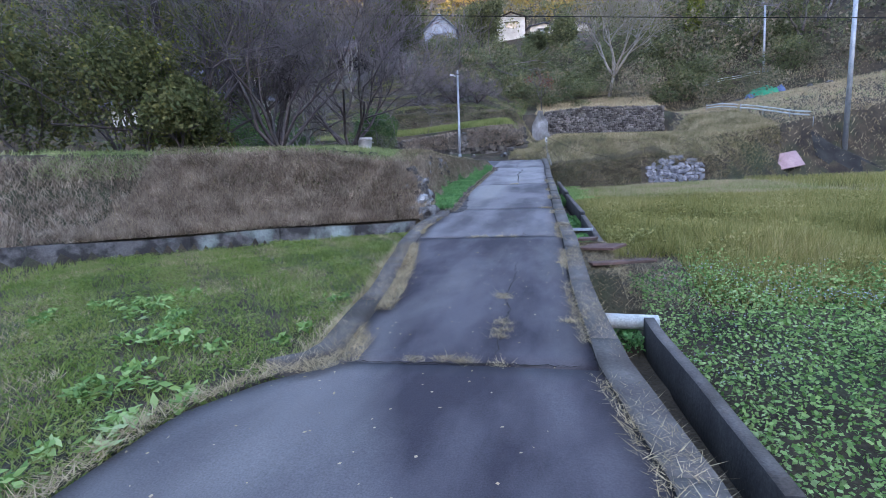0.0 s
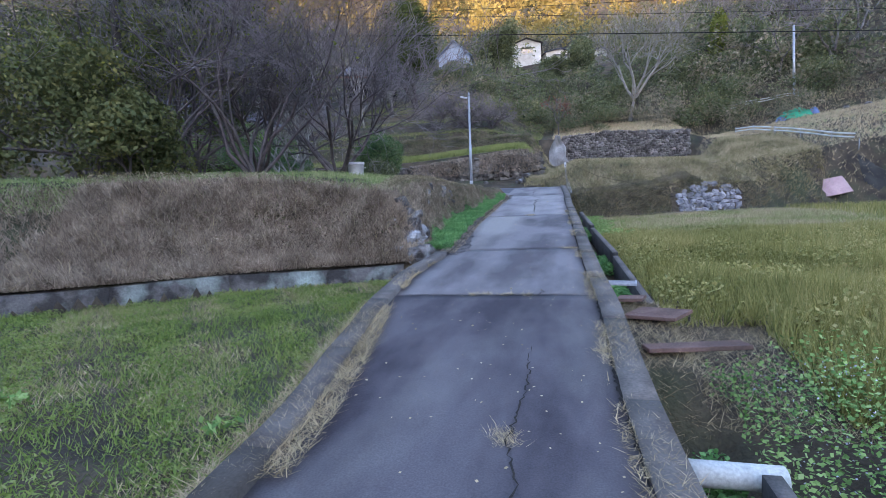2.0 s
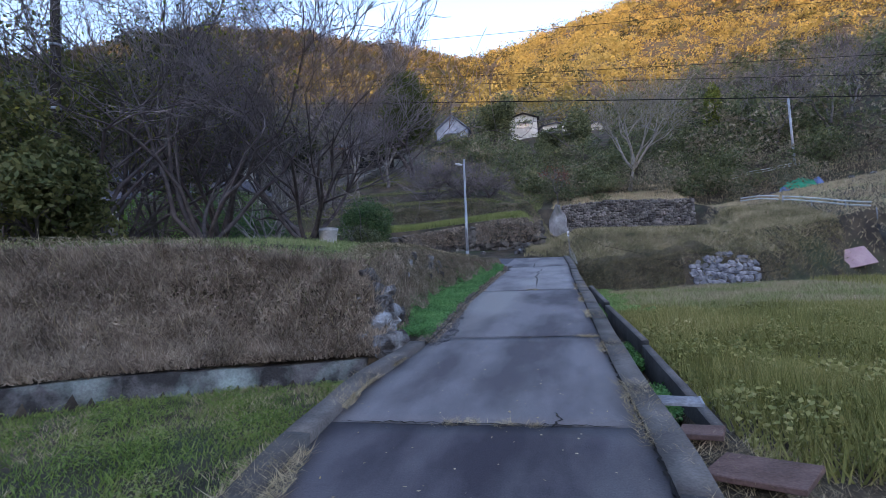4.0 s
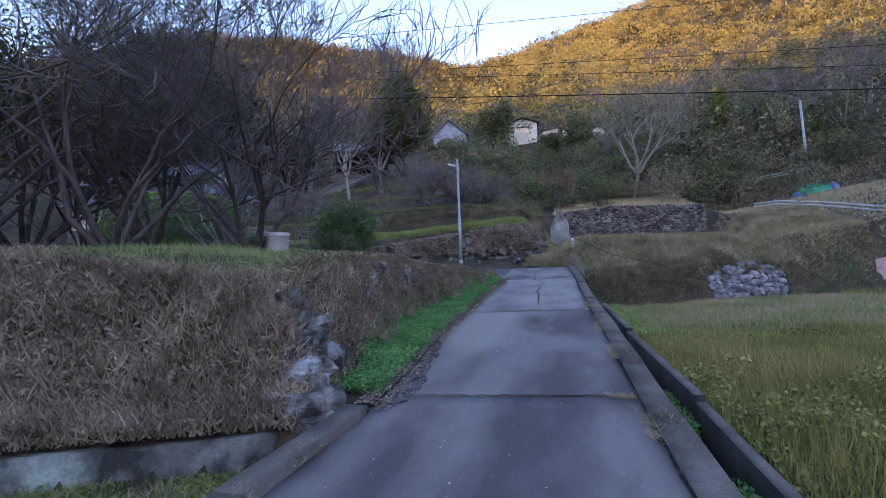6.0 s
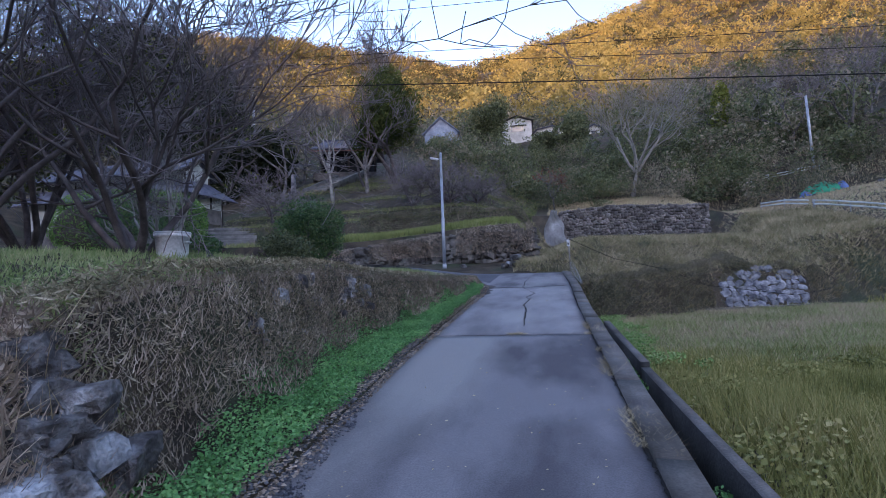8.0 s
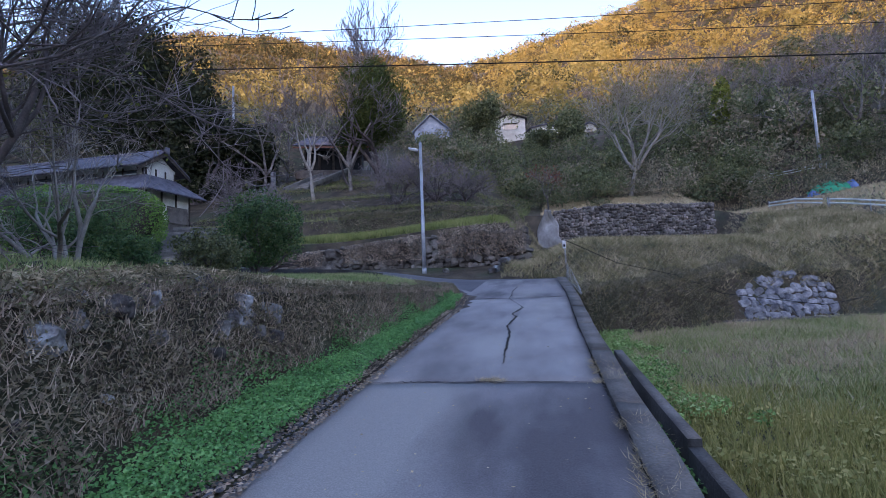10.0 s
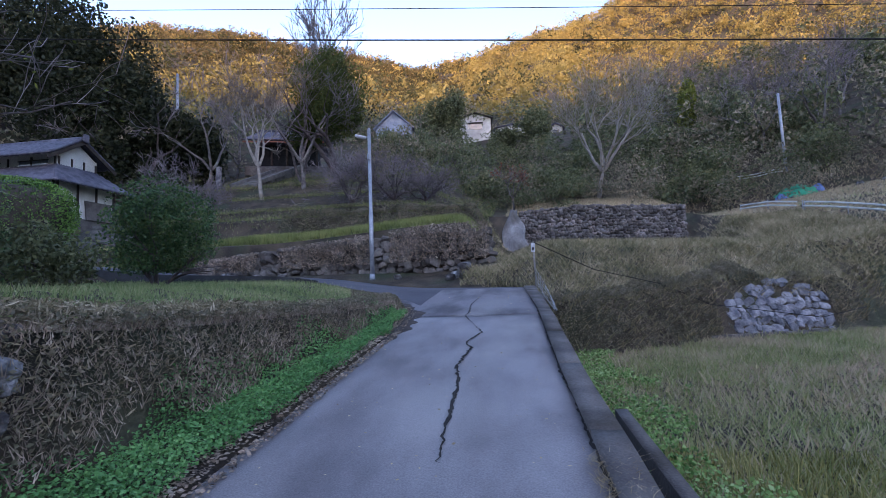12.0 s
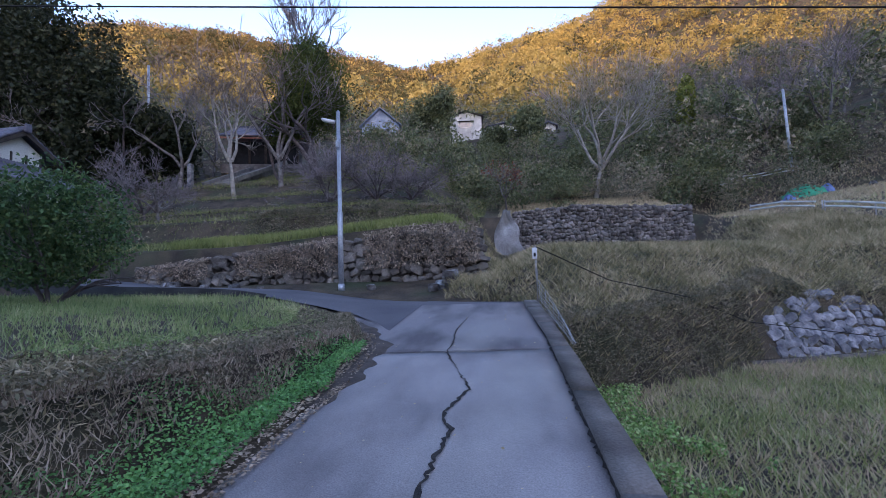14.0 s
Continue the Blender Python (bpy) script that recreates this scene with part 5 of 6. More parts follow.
# ---- poles ----
lamp = empty("street_lamp", (-6.06, 34.1, gz(-6.06, 34.1) - 0.05), label="slim galvanised street lamp with small angled head", category="street lamp")
part("pole", tube_mesh("pole", [(0, 0, 0), (0, 0, 2.5), (0, 0, 2.52), (0, 0, 5.72)], [0.085, 0.085, 0.065, 0.06], M_GALV, 12), None, lamp)
part("base_collar", tube_mesh("base_collar", [(0, 0, 0), (0, 0, 0.25)], [0.11, 0.105], M_GALV, 12), None, lamp)
part("cap", tube_mesh("cap", [(0, 0, 5.72), (0, 0, 5.78)], [0.07, 0.03], M_GALV, 12), None, lamp)
arm = part("arm", tube_mesh("arm", [(0, 0, 5.42), (-.14, -.02, 5.46)], [0.022, 0.022], M_GALV, 8), None, lamp)
head = part("lamp_head", box(0.42, 0.17, 0.08, 0.02), M_WHITE, lamp, "white lamp head", (-0.33, -0.03, 5.43), (0, 14, 8))
part("diffuser", box(0.3, 0.12, 0.02, 0.006), M_PIPE, head, loc=(0, 0, -0.018))
part("control_box", box(0.1, 0.12, 0.22, 0.012), M_GALV, lamp, loc=(0, -0.1, 4.55))
for zb in (3.9, 4.5):
    part("band", tube_mesh("band", [(0, 0, zb), (0, 0, zb + .03)], [0.072, 0.072], M_GALV, 12), None, lamp)


def plain_pole(name, at, h, r, material, label, lean=0.0):
    p = empty(name, (at[0], at[1], gz(*at) - 0.15), label=label, category="pole")
    p.rotation_euler = (0, radians(lean), 0)
    part("shaft", tube_mesh("shaft", [(0, 0, 0), (0, 0, h * .5), (0, 0, h)], [r, r * .9, r * .78], material, 12), None, p)
    part("cap", tube_mesh("cap", [(0, 0, h), (0, 0, h + .05)], [r * .8, r * .3], material, 12), None, p)
    for k in (0.55, 0.8):
        part("band", tube_mesh("band", [(0, 0, h * k), (0, 0, h * k + .06)], [r * 1.02, r * 1.02], M_GALV, 12), None, p)
    return p


plain_pole("steel_pole", (20.6, 41.6), 13.0, 0.17, M_GALV, "thick grey steel pole on the grassy slope")
plain_pole("slope_pole", (24.0, 66.6), 7.6, 0.14, M_GALV, "grey pole at the top of the slope", -1.5)
plain_pole("utility_pole", (-12.2, 14.2), 6.3, 0.13, M_TIMBER, "dark wooden utility pole among the trees")
plain_pole("utility_pole", (-37.0, 65.0), 12.5, 0.16, M_GALV, "grey concrete utility pole behind the houses")


def cable(pa, pb, sag, r, label):
    pa, pb = Vector(pa), Vector(pb)
    pts = [pa.lerp(pb, i / 30) - Vector((0, 0, sag * 4 * (i / 30) * (1 - i / 30))) for i in range(31)]
    thing("power_cable", tube_mesh("power_cable", pts, [r] * 31, M_WIRE, 5, False), label=label, category="cable", group="power cables")


cable((-46, 32.6, 15.9), (46, 36.0, 7.4), 0.33, 0.028, "thick black power cable strung across the valley")
cable((-46, 31.6, 16.6), (46, 35.6, 8.4), 0.33, 0.014, "thin black power cable strung across the valley")
cable((-46, 27.7, 14.6), (46, 38.6, 11.4), 0.4, 0.014, "thin black power cable strung across the valley")
cable((-40, 28.1, 15.2), (40, 42.3, 17.5), 0.3, 0.014, "thin black power cable strung across the valley")

# marker post, its net and stay
post = empty("marker_post", (-0.22, 30.9, road_z(30.9) - 0.05), label="thin weathered post with a small white box", category="post")
part("shaft", tube_mesh("shaft", [(0, 0, 0), (0.01, 0, 0.7), (-.01, 0, 1.42)], [0.028, 0.026, 0.024], M_WOODPOLE, 8), None, post)
pb_ = part("sign_box", box(0.11, 0.05, 0.26, 0.008), M_WHITE, post, "white box", (-0.02, -0.04, 1.1))
part("dark_label", box(0.05, 0.004, 0.09, 0.001), M_DARK, pb_, loc=(0, -0.028, 0.05))
net = empty("net_fence", (0, 0, 0), label="sagging pale net hung along the ditch edge", category="net")
for i in range(9):
    t = i / 8
    y0, y1 = 30.85 - 4.6 * t, 30.85 - 4.6 * min(1, t + 0.125)
    xx = float(road_right(y0)) + 0.33
    h = 0.5 * (1 - t) ** 0.9 + 0.05
    part("strand", tube_mesh("strand", [(xx, y0, float(road_z(y0)) + .02), (xx + .03, y0 - .02, float(road_z(y0)) + h)], [0.004, 0.004], M_NET, 4), None, net)
for k in range(7):
    pts = []
    for i in range(12):
        t = i / 11
        y0 = 30.85 - 4.6 * t
        h = (0.5 * (1 - t) ** 0.9 + 0.05) * k / 6
        pts.append((float(road_right(y0)) + 0.33 + .02 * math.sin(5 * t + k), y0, float(road_z(y0)) + .02 + h))
    part("cord", tube_mesh("cord", pts, [0.004] * 12, M_NET, 4), None, net)
thing("stay_cable", tube_mesh("stay_cable", [(-.2, 30.9, road_z(30.9) + 1.33), (1.5, 31.4, 2.75), (3.6, 32.4, 2.25), (5.2, 33.0, 1.55), (8.8, 33.9, 1.0), (10.5, 34.6, 1.25)], [0.012] * 6, M_WIRE, 5), label="black cable slung from the post across the mound", category="cable")

# ---- ditch things ----
pipe = empty("drain_pipe", (0.86, 6.05, -0.36), label="short white plastic drain pipe across the ditch", category="pipe")
b_ = bmesh.new()
for (x0, r0, r1) in ((-0.25, 0.095, 0.083),):
    n = 20
    rings = []
    for xx, rr in ((-0.3, r0), (0.5, r0), (0.5, r1), (-0.3, r1)):
        rings.append([b_.verts.new((xx, math.cos(2 * math.pi * k / n) * rr, math.sin(2 * math.pi * k / n) * rr)) for k in range(n)])
    for a_, c_ in zip(rings, rings[1:] + rings[:1]):
        for k in range(n):
            f_ = b_.faces.new((a_[k], a_[(k + 1) % n], c_[(k + 1) % n], c_[k]))
            f_.smooth = True
part("tube", b_, M_PIPE, pipe, loc=(0.02, 0.0, 0), rot=(0, 3, 6))
grate = empty("drain_grate", (0.66, 10.0, float(road_z(10.0)) - 0.06), label="small galvanised grating over the ditch", category="grating")
grate.rotation_euler = (0, 0, radians(-6))
for dx in (-.2, .2):
    part("side_bar", box(0.02, 0.3, 0.035, 0.003), M_GALV, grate, loc=(dx, 0, 0))
for k in range(8):
    part("bar", box(0.4, 0.009, 0.03, 0.001), M_GALV, grate, loc=(0, -.135 + k * .0385, 0))
for i, (px, py, sx, sy, rz_) in enumerate(((0.95, 8.72, 0.62, 0.48, -28), (0.72, 9.42, 0.34, 0.32, -12), (1.12, 7.62, 0.95, 0.26, 4))):
    b_ = box(sx, sy, 0.045, 0.006)
    for v in b_.verts:
        v.co.x += 0.03 * math.sin(v.co.y * 9 + i)
    thing("cover_plate", bpy.data.meshes.new("cover_plate"), (px, py, max(gz(px, py), float(road_z(py)) - 0.17) + 0.03), (2 - 3 * i, -3, rz_), label=("rust-brown cover plate lying over the ditch", "small rust-brown plate beside the kerb", "long dirty concrete plank laid over the ditch")[i], category="cover plate")
    me = [o for o in bpy.data.objects if o.name.startswith("cover_plate")][-1].data
    b_.to_mesh(me)
    b_.free()
    me.materials.append(M_RUST)

# ---- bin on the bank ----
bx, by = -6.5, 17.05
bin_ = empty("white_tub", (bx, by, gz(bx, by) - 0.03), label="weathered white plastic tub with a rim on the grass", category="tub")
b_ = bmesh.new()
prof = [(0.0, 0), (0.17, 0), (0.19, 0.05), (0.205, 0.3), (0.225, 0.31), (0.225, 0.36), (0.2, 0.36), (0.18, 0.06), (0, 0.05)]
n = 24
rows_ = [[b_.verts.new((r_ * math.cos(2 * math.pi * k / n), r_ * math.sin(2 * math.pi * k / n), z_)) for k in range(n)] for r_, z_ in prof[1:-1]]
for a_, c_ in zip(rows_[:-1], rows_[1:]):
    for k in range(n):
        b_.faces.new((a_[k], a_[(k + 1) % n], c_[(k + 1) % n], c_[k])).smooth = True
b_.faces.new(rows_[0][::-1])
b_.faces.new(rows_[-1])
part("body", b_, M_WHITE, bin_)
bin_.scale = (1.2, 1.2, 1.1)
part("lid", tube_mesh("lid", [(0, 0, .362), (0, 0, .385), (0, 0, .40)], [.23, .225, .05], M_WHITE, 24), None, bin_)
for s_ in (-1, 1):
    part("handle", tube_mesh("handle", [(s_ * .2, -.05, .22), (s_ * .25, -.04, .23), (s_ * .25, .04, .23), (s_ * .2, .05, .22)], [.012] * 4, M_WHITE, 6), None, bin_)

# ---- board, sheet and rails on the slope ----
bo = empty("pink_board", (15.9, 38.8, 1.15), label="faded pink board leaning on the grassy bank", category="board")
bo.scale = (1.45, 1.2, 1.3)
bo.rotation_euler = (radians(-38), radians(-10), radians(12))
part("panel", box(1.7, 0.06, 1.0, 0.012), M_PINK, bo)
part("rail", box(1.7, 0.05, 0.06, 0.008), M_PINK, bo, loc=(0, 0.06, 0.2))
part("rail", box(1.7, 0.05, 0.06, 0.008), M_PINK, bo, loc=(0, 0.06, 0.75))


def heap(name, at, size, material, seed, label, cat):
    g = np.random.default_rng(seed)
    n = 22
    u = np.linspace(-1, 1, n)
    X, Y = np.meshgrid(u, u, indexing="ij")
    H = np.clip(1 - (np.abs(X) ** 2.4 + np.abs(Y) ** 2.4), 0, 1) ** 0.55
    H = H * (0.75 + 0.25 * wobble(X, Y, 3.3, seed)) + 0.06 * wobble(X, Y, 9, seed)
    xs, ys = at[0] + X * size[0] / 2, at[1] + Y * size[1] / 2
    Z = ground_z(xs, ys) + H * size[2] + 0.03
    thing(name, mesh_np(name, np.stack([xs, ys, Z], -1).reshape(-1, 3), grid_faces(n, n)[:, ::-1], material, True), label=label, category=cat)


heap("green_tarpaulin", (22.4, 62.0), (3.0, 1.8, 1.1), M_GREEN, 3, "crumpled bright green tarpaulin over a heap", "tarpaulin")
heap("blue_sheet", (20.9, 61.4), (0.9, 0.9, 0.6), M_BLUE, 5, "small faded blue sheet beside the tarpaulin", "sheet")
heap("blue_sheet", (24.2, 62.2), (0.8, 1.0, 0.7), M_BLUE, 6, "small faded blue sheet beside the tarpaulin", "sheet")
heap("dark_sheet", (20.6, 41.0), (4.6, 1.0, 0.25), M_DARKC, 7, "dark sheet lying at the foot of the pole", "sheet")


def rail_line(name, pts, label, gap=0.22, h=0.55):
    t = empty(name, pts[0] + (gz(*pts[0]),), label=label, category="pipe rail")
    o = Vector(t.location)
    for k in range(2):
        P = []
        for (xa, ya), (xb, yb) in zip(pts[:-1], pts[1:]):
            for i in range(6):
                x, y = xa + (xb - xa) * i / 6, ya + (yb - ya) * i / 6
                P.append(Vector((x, y + k * 0.1, gz(x, y) + h - k * gap + 0.04 * math.sin(2 * x))) - o)
        part("rail", tube_mesh("rail", P, [0.05] * len(P), M_PIPE, 8), None, t)
    for (x, y) in pts:
        part("stake", tube_mesh("stake", [Vector((x, y + .05, gz(x, y) - .1)) - o, Vector((x, y + .05, gz(x, y) + h + .1)) - o], [.03, .03], M_GALV, 6), None, t)


rail_line("pipe_rail", [(14.6, 53.6), (15.2, 51.0), (15.8, 48.2)], "white plastic pipes laid beside the path")
rail_line("pipe_rail", [(15.8, 48.0), (16.6, 45.5), (17.6, 43.2), (18.6, 41.8)], "white plastic pipes running down the slope")
rail_line("pipe_rail", [(15.6, 66.2), (19.9, 66.4), (24.3, 66.2)], "grey-white pipe rail at the top of the slope")


# ---- buildings ----
def roof_plane(name, parent, x0, x1, ya, za, yb, zb, material, rows=9, ribs=26, cut=0.0):
    """A tiled roof plane from the eave line (ya, za) up to (yb, zb), ribbed by tile rows; cut narrows the top."""
    n, m = ribs * 2 + 1, rows * 2 + 1
    V = []
    for i in range(n):
        for j in range(m):
            t = j / (m - 1)
            a, b = x0 + cut * t, x1 - cut * t
            x = a + (b - a) * i / (n - 1)
            lift = 0.05 * (i % 2) + (0.05 if j % 2 == 0 else 0.0)
            V.append((x, ya + (yb - ya) * t, za + (zb - za) * t + lift + 0.12 * (t - 0.5) ** 2))
    F = [tuple(f) for f in grid_faces(n, m)]
    if yb > ya:
        F = [f[::-1] for f in F]
    me = mesh_np(name, V, F, material)
    ob = part(name, me, None, parent)
    so = ob.modifiers.new("thickness", "SOLIDIFY")
    so.thickness = 0.12
    so.offset = -1
    return ob


# tiled two-storeyed house: local x along its front, y to its back; base corner by the steps
house = empty("tiled_house", (-25.7, 39.9, 6.95), label="traditional white-walled house with two tiers of grey tiled roof", category="house")
W_, D_ = 14.0, 4.0
part("lower_wall", box(W_, D_, 2.5, 0.0, (-W_ / 2, D_ / 2, 0)), M_PLASTER, house)
part("upper_wall", box(W_ - 1.3, D_ - 1.3, 1.5, 0.0, (-W_ / 2, D_ / 2, 2.3)), M_PLASTER, house)
part("plinth", box(W_ + .1, D_ + .1, 2.6, 0.02, (-W_ / 2, D_ / 2, -2.55)), M_KERB, house)
for i in range(9):
    part("post", box(0.12, 0.06, 2.4, 0.0, (-0.15 - i * (W_ - .3) / 8, -0.025, 0)), M_TIMBER, house)
    part("post", box(0.10, 0.06, 1.2, 0.0, (-0.75 - i * (W_ - 1.5) / 8, 0.625, 2.4)), M_TIMBER, house)
for i in range(4):
    part("post", box(0.06, 0.12, 2.4, 0.0, (0.025, 0.07 + i * (D_ - .14) / 3, 0)), M_TIMBER, house)
    part("post", box(0.06, 0.10, 1.2, 0.0, (-0.625, 0.75 + i * (D_ - 1.5) / 3, 2.4)), M_TIMBER, house)
for i in range(4):
    w_ = part("window", box(1.9, 0.05, 0.42, 0.0), M_GLASS, house, loc=(-2.2 - i * 3.2, 0.64, 2.95))
    part("window_frame", box(2.0, 0.04, 0.06, 0.0), M_TIMBER, w_, loc=(0, -0.02, 0.42))
    part("window_frame", box(2.0, 0.04, 0.06, 0.0), M_TIMBER, w_, loc=(0, -0.02, -0.06))
part("leaning_board", box(0.05, 1.9, 1.15, 0.005), M_KERB, house, "grey board leaning on the end wall", loc=(0.16, 2.75, 0), rot=(0, -6, 0))
# lower skirt roof: front and end; upper roof: front and back
roof_plane("skirt_roof", house, -W_ - 0.75, 0.78, -0.8, 1.7, 0.7, 2.95, M_TILE, 6, 40, 1.4)
sk = roof_plane("end_skirt_roof", house, -0.78, D_ + 0.78, -0.8, 1.7, 0.7, 2.95, M_TILE, 6, 16, 1.4)
sk.rotation_euler = (0, 0, radians(90))
part("hip_ridge", box(0.2, 2.3, 0.16, 0.04, (0, 0, 0)), M_TILE, house, loc=(0.05, -0.05, 2.34), rot=(30, 0, 45))
roof_plane("upper_roof", house, -W_ - 0.2, -0.25, -0.3, 3.38, D_ / 2, 4.75, M_TILE, 8, 40, 0.0)
roof_plane("upper_roof_back", house, -W_ - 0.2, -0.25, D_ + 0.3, 3.38, D_ / 2, 4.75, M_TILE, 8, 40, 0.0)
part("ridge", box(W_ + 0.1, 0.3, 0.3, 0.06, (-W_ / 2 - 0.2, D_ / 2, 4.72)), M_TILE, house)
part("ridge_end", box(0.14, 0.42, 0.5, 0.06, (-0.1, D_ / 2, 4.65)), M_TILE, house)
b_ = bmesh.new()
ends = [[b_.verts.new((x_, y_, z_)) for y_, z_ in ((0.66, 3.75), (D_ - 0.66, 3.75), (D_ / 2, 4.6))] for x_ in (-0.66, -0.8)]
b_.faces.new(ends[0])
b_.faces.new(ends[1][::-1])
part("gable", b_, M_PLASTER, house)
for s_ in (-1, 1):
    part("bargeboard", box(0.08, 2.72, 0.2, 0.0), M_TIMBER, house, loc=(-0.22, D_ / 2 + s_ * 1.15, 3.86), rot=(s_ * -30.8, 0, 0))

hx, hy = -28.4, 37.7
hedge = empty("clipped_hedge", (hx, hy, 4.6), label="rounded clipped bright green hedge before the house", category="hedge")
g = np.random.default_rng(300)
d = g.normal(size=(16000, 3))
d /= (np.abs(d) ** 3.2).sum(1)[:, None] ** (1 / 3.2)
c = d * np.array([6.0, 1.4, 2.15]) * g.uniform(0.92, 1.0, (16000, 1)) + np.array([0, 0, 2.2])
c[:, 2] -= 0.07 * np.clip(c[:, 0], -2, 6)
part("foliage", leaf_mesh("foliage", c[c[:, 2] > 0], g.uniform(0.08, 0.16, (c[:, 2] > 0).sum()), LG_TRIM, 301), None, hedge)
hm = rock_mesh("core", random.Random(4), M_TIMBER, (11.0, 2.4, 3.6), 3, 0.05)
part("core", hm, None, hedge, loc=(0, 0, 2.0))

steps = empty("stone_steps", (-22.3, 38.9, lane_z(-22.3, 38.9) - 0.05), label="broad flight of grey stone steps up from the lane", category="steps", kind="structure")
steps.rotation_euler = (0, 0, radians(24))
for k in range(14):
    part("step", box(3.8, 0.5, 0.22 + 0.19 * k + 0.0, 0.015, (0, 0.36 * k, -0.03)), M_STEP, steps)
part("side_wall", box(0.35, 5.2, 1.5, 0.02, (-2.1, 2.6, 0)), M_KERB, steps)
part("side_wall", box(0.35, 5.2, 1.3, 0.02, (2.1, 2.6, 0)), M_KERB, steps)

sg = empty("notice_board", (-24.4, 38.6, lane_z(-24.4, 38.6)), label="small white notice board on a post and block", category="sign")
part("base_block", box(0.7, 0.3, 0.22, 0.02), M_KERB, sg)
part("post", tube_mesh("post", [(0, 0, 0.2), (0, 0, 1.0)], [0.03, 0.03], M_GALV, 8), None, sg)
bd = part("board", box(0.75, 0.04, 0.55, 0.008), M_WHITE, sg, loc=(0, -0.03, 0.92))
for k, w_ in enumerate((0.5, 0.56, 0.4)):
    part("text_bar", box(w_, 0.006, 0.035, 0.0), M_TIMBER, bd, loc=(-.02, -.024, 0.4 - 0.13 * k))
sg.rotation_euler = (0, 0, radians(35))

st = empty("stone_pillar", (-28.6, 59.6, gz(-28.6, 59.6) - .1), label="small pale stone pillar on a plinth", category="stone pillar")
part("plinth", box(0.8, 0.8, 0.4, 0.04), M_GREYST, st)
part("shaft", box(0.42, 0.42, 1.9, 0.05, (0, 0, 0.4)), M_GREYST, st)

# temple hall and its ramped steps
tz = 15.7
temple = empty("temple_hall", (-25.4, 67.2, tz), label="small temple hall with a wide blue-grey roof", category="temple")
temple.rotation_euler = (0, 0, radians(18))
part("platform", box(8.5, 6.5, 1.0, 0.05, (0, 2.5, -0.9)), M_KERB, temple)
# solid wall coloured near black for the shade under the temple roof
part("wall", box(6.4, 4.6, 2.6, 0.0, (0, 2.8, 0.1)), M_DARK, temple)
for k in range(5):
    part("column", tube_mesh("column", [(-3.2 + 1.6 * k, 0.1, 0.1), (-3.2 + 1.6 * k, 0.1, 2.7)], [0.13, 0.13], M_TIMBER, 10), None, temple)
part("fascia", box(8.8, 0.1, 0.16, 0.0, (0, -1.0, 2.62)), M_REDEDGE, temple)
roof_plane("front_roof", temple, -4.5, 4.5, -1.1, 2.75, 2.6, 4.7, M_TEMPLE, 8, 24, 1.2)
roof_plane("back_roof", temple, -4.5, 4.5, 6.3, 2.75, 2.6, 4.7, M_TEMPLE, 8, 24, 1.2)
part("ridge", box(6.8, 0.4, 0.4, 0.06, (0, 2.6, 4.65)), M_TILE, temple)
ts = empty("temple_steps", (-26.1, 60.2, gz(-26.1, 60.2) - 0.15), label="long flight of worn stone steps to the temple", category="steps", kind="structure")
ts.rotation_euler = (0, 0, radians(-14))
for k in range(18):
    part("step", box(3.0, 0.45, 0.3 + 0.17 * k, 0.02, (0, 0.38 * k, 0)), M_STEP, ts)
for s_ in (-1.75, 1.75):
    part("side_rail", box(0.4, 7.6, 0.4, 0.03), M_STEP, ts, loc=(s_, 3.3, 1.75), rot=(24, 0, 0))


def small_house(name, at, z, w, d, h, rise, yaw, wall, roof, label, over=0.5):
    t = empty(name, (at[0], at[1], z), label=label, category="house")
    t.rotation_euler = (0, 0, radians(yaw))
    b = bmesh.new()
    v = [b.verts.new(p) for p in ((-w / 2, 0, -3), (w / 2, 0, -3), (w / 2, 0, h), (0, 0, h + rise), (-w / 2, 0, h), (-w / 2, d, -3), (w / 2, d, -3), (w / 2, d, h), (0, d, h + rise), (-w / 2, d, h))]
    for f in ((0, 1, 2, 3, 4), (9, 8, 7, 6, 5), (1, 6, 7, 2), (5, 0, 4, 9), (4, 3, 8, 9), (3, 2, 7, 8)):
        b.faces.new([v[i] for i in f])
    part("wall", b, wall, t)
    L_ = math.hypot(w / 2, rise)
    for s in (-1, 1):
        b = box(L_ + over, d + 2 * over, 0.14, 0.02)
        part("roof", b, roof, t, loc=(s * (w / 4 + over * 0.2), d / 2, h + rise / 2 - 0.02), rot=(0, s * math.degrees(math.atan2(rise, w / 2)), 0))
    win = part("window", box(w * 0.42, 0.06, h * 0.34, 0.0), M_GLASS, t, loc=(0, -0.02, h * 0.35))
    part("window_frame", box(w * 0.47, 0.06, 0.1, 0.0), wall, win, loc=(0, -0.04, -0.1))
    part("hood", box(w * 0.5, 0.35, 0.08, 0.0), roof, win, loc=(0, -0.15, h * 0.36))
    return t


small_house("white_house", (-6.9, 95.0), 26.2, 4.9, 6.0, 2.5, 0.85, 6, M_PLASTER, M_TIMBER, "cream-walled house with a dark gabled roof")
small_house("annex", (-1.2, 96.5), 25.6, 5.0, 4.0, 1.5, 0.6, 20, M_PLASTER, M_TILE, "low annex with a dark tiled roof")
small_house("far_house", (5.4, 93.0), 23.7, 2.0, 3.0, 2.0, 0.5, -4, M_PLASTER, M_TILE, "small pale house half hidden by trees")
small_house("blue_roofed_house", (-18.0, 86.0), 23.0, 5.2, 6.0, 2.4, 2.3, 4, M_PALEBLUE, M_BLUEROOF, "house with a steep pale blue gabled roof")

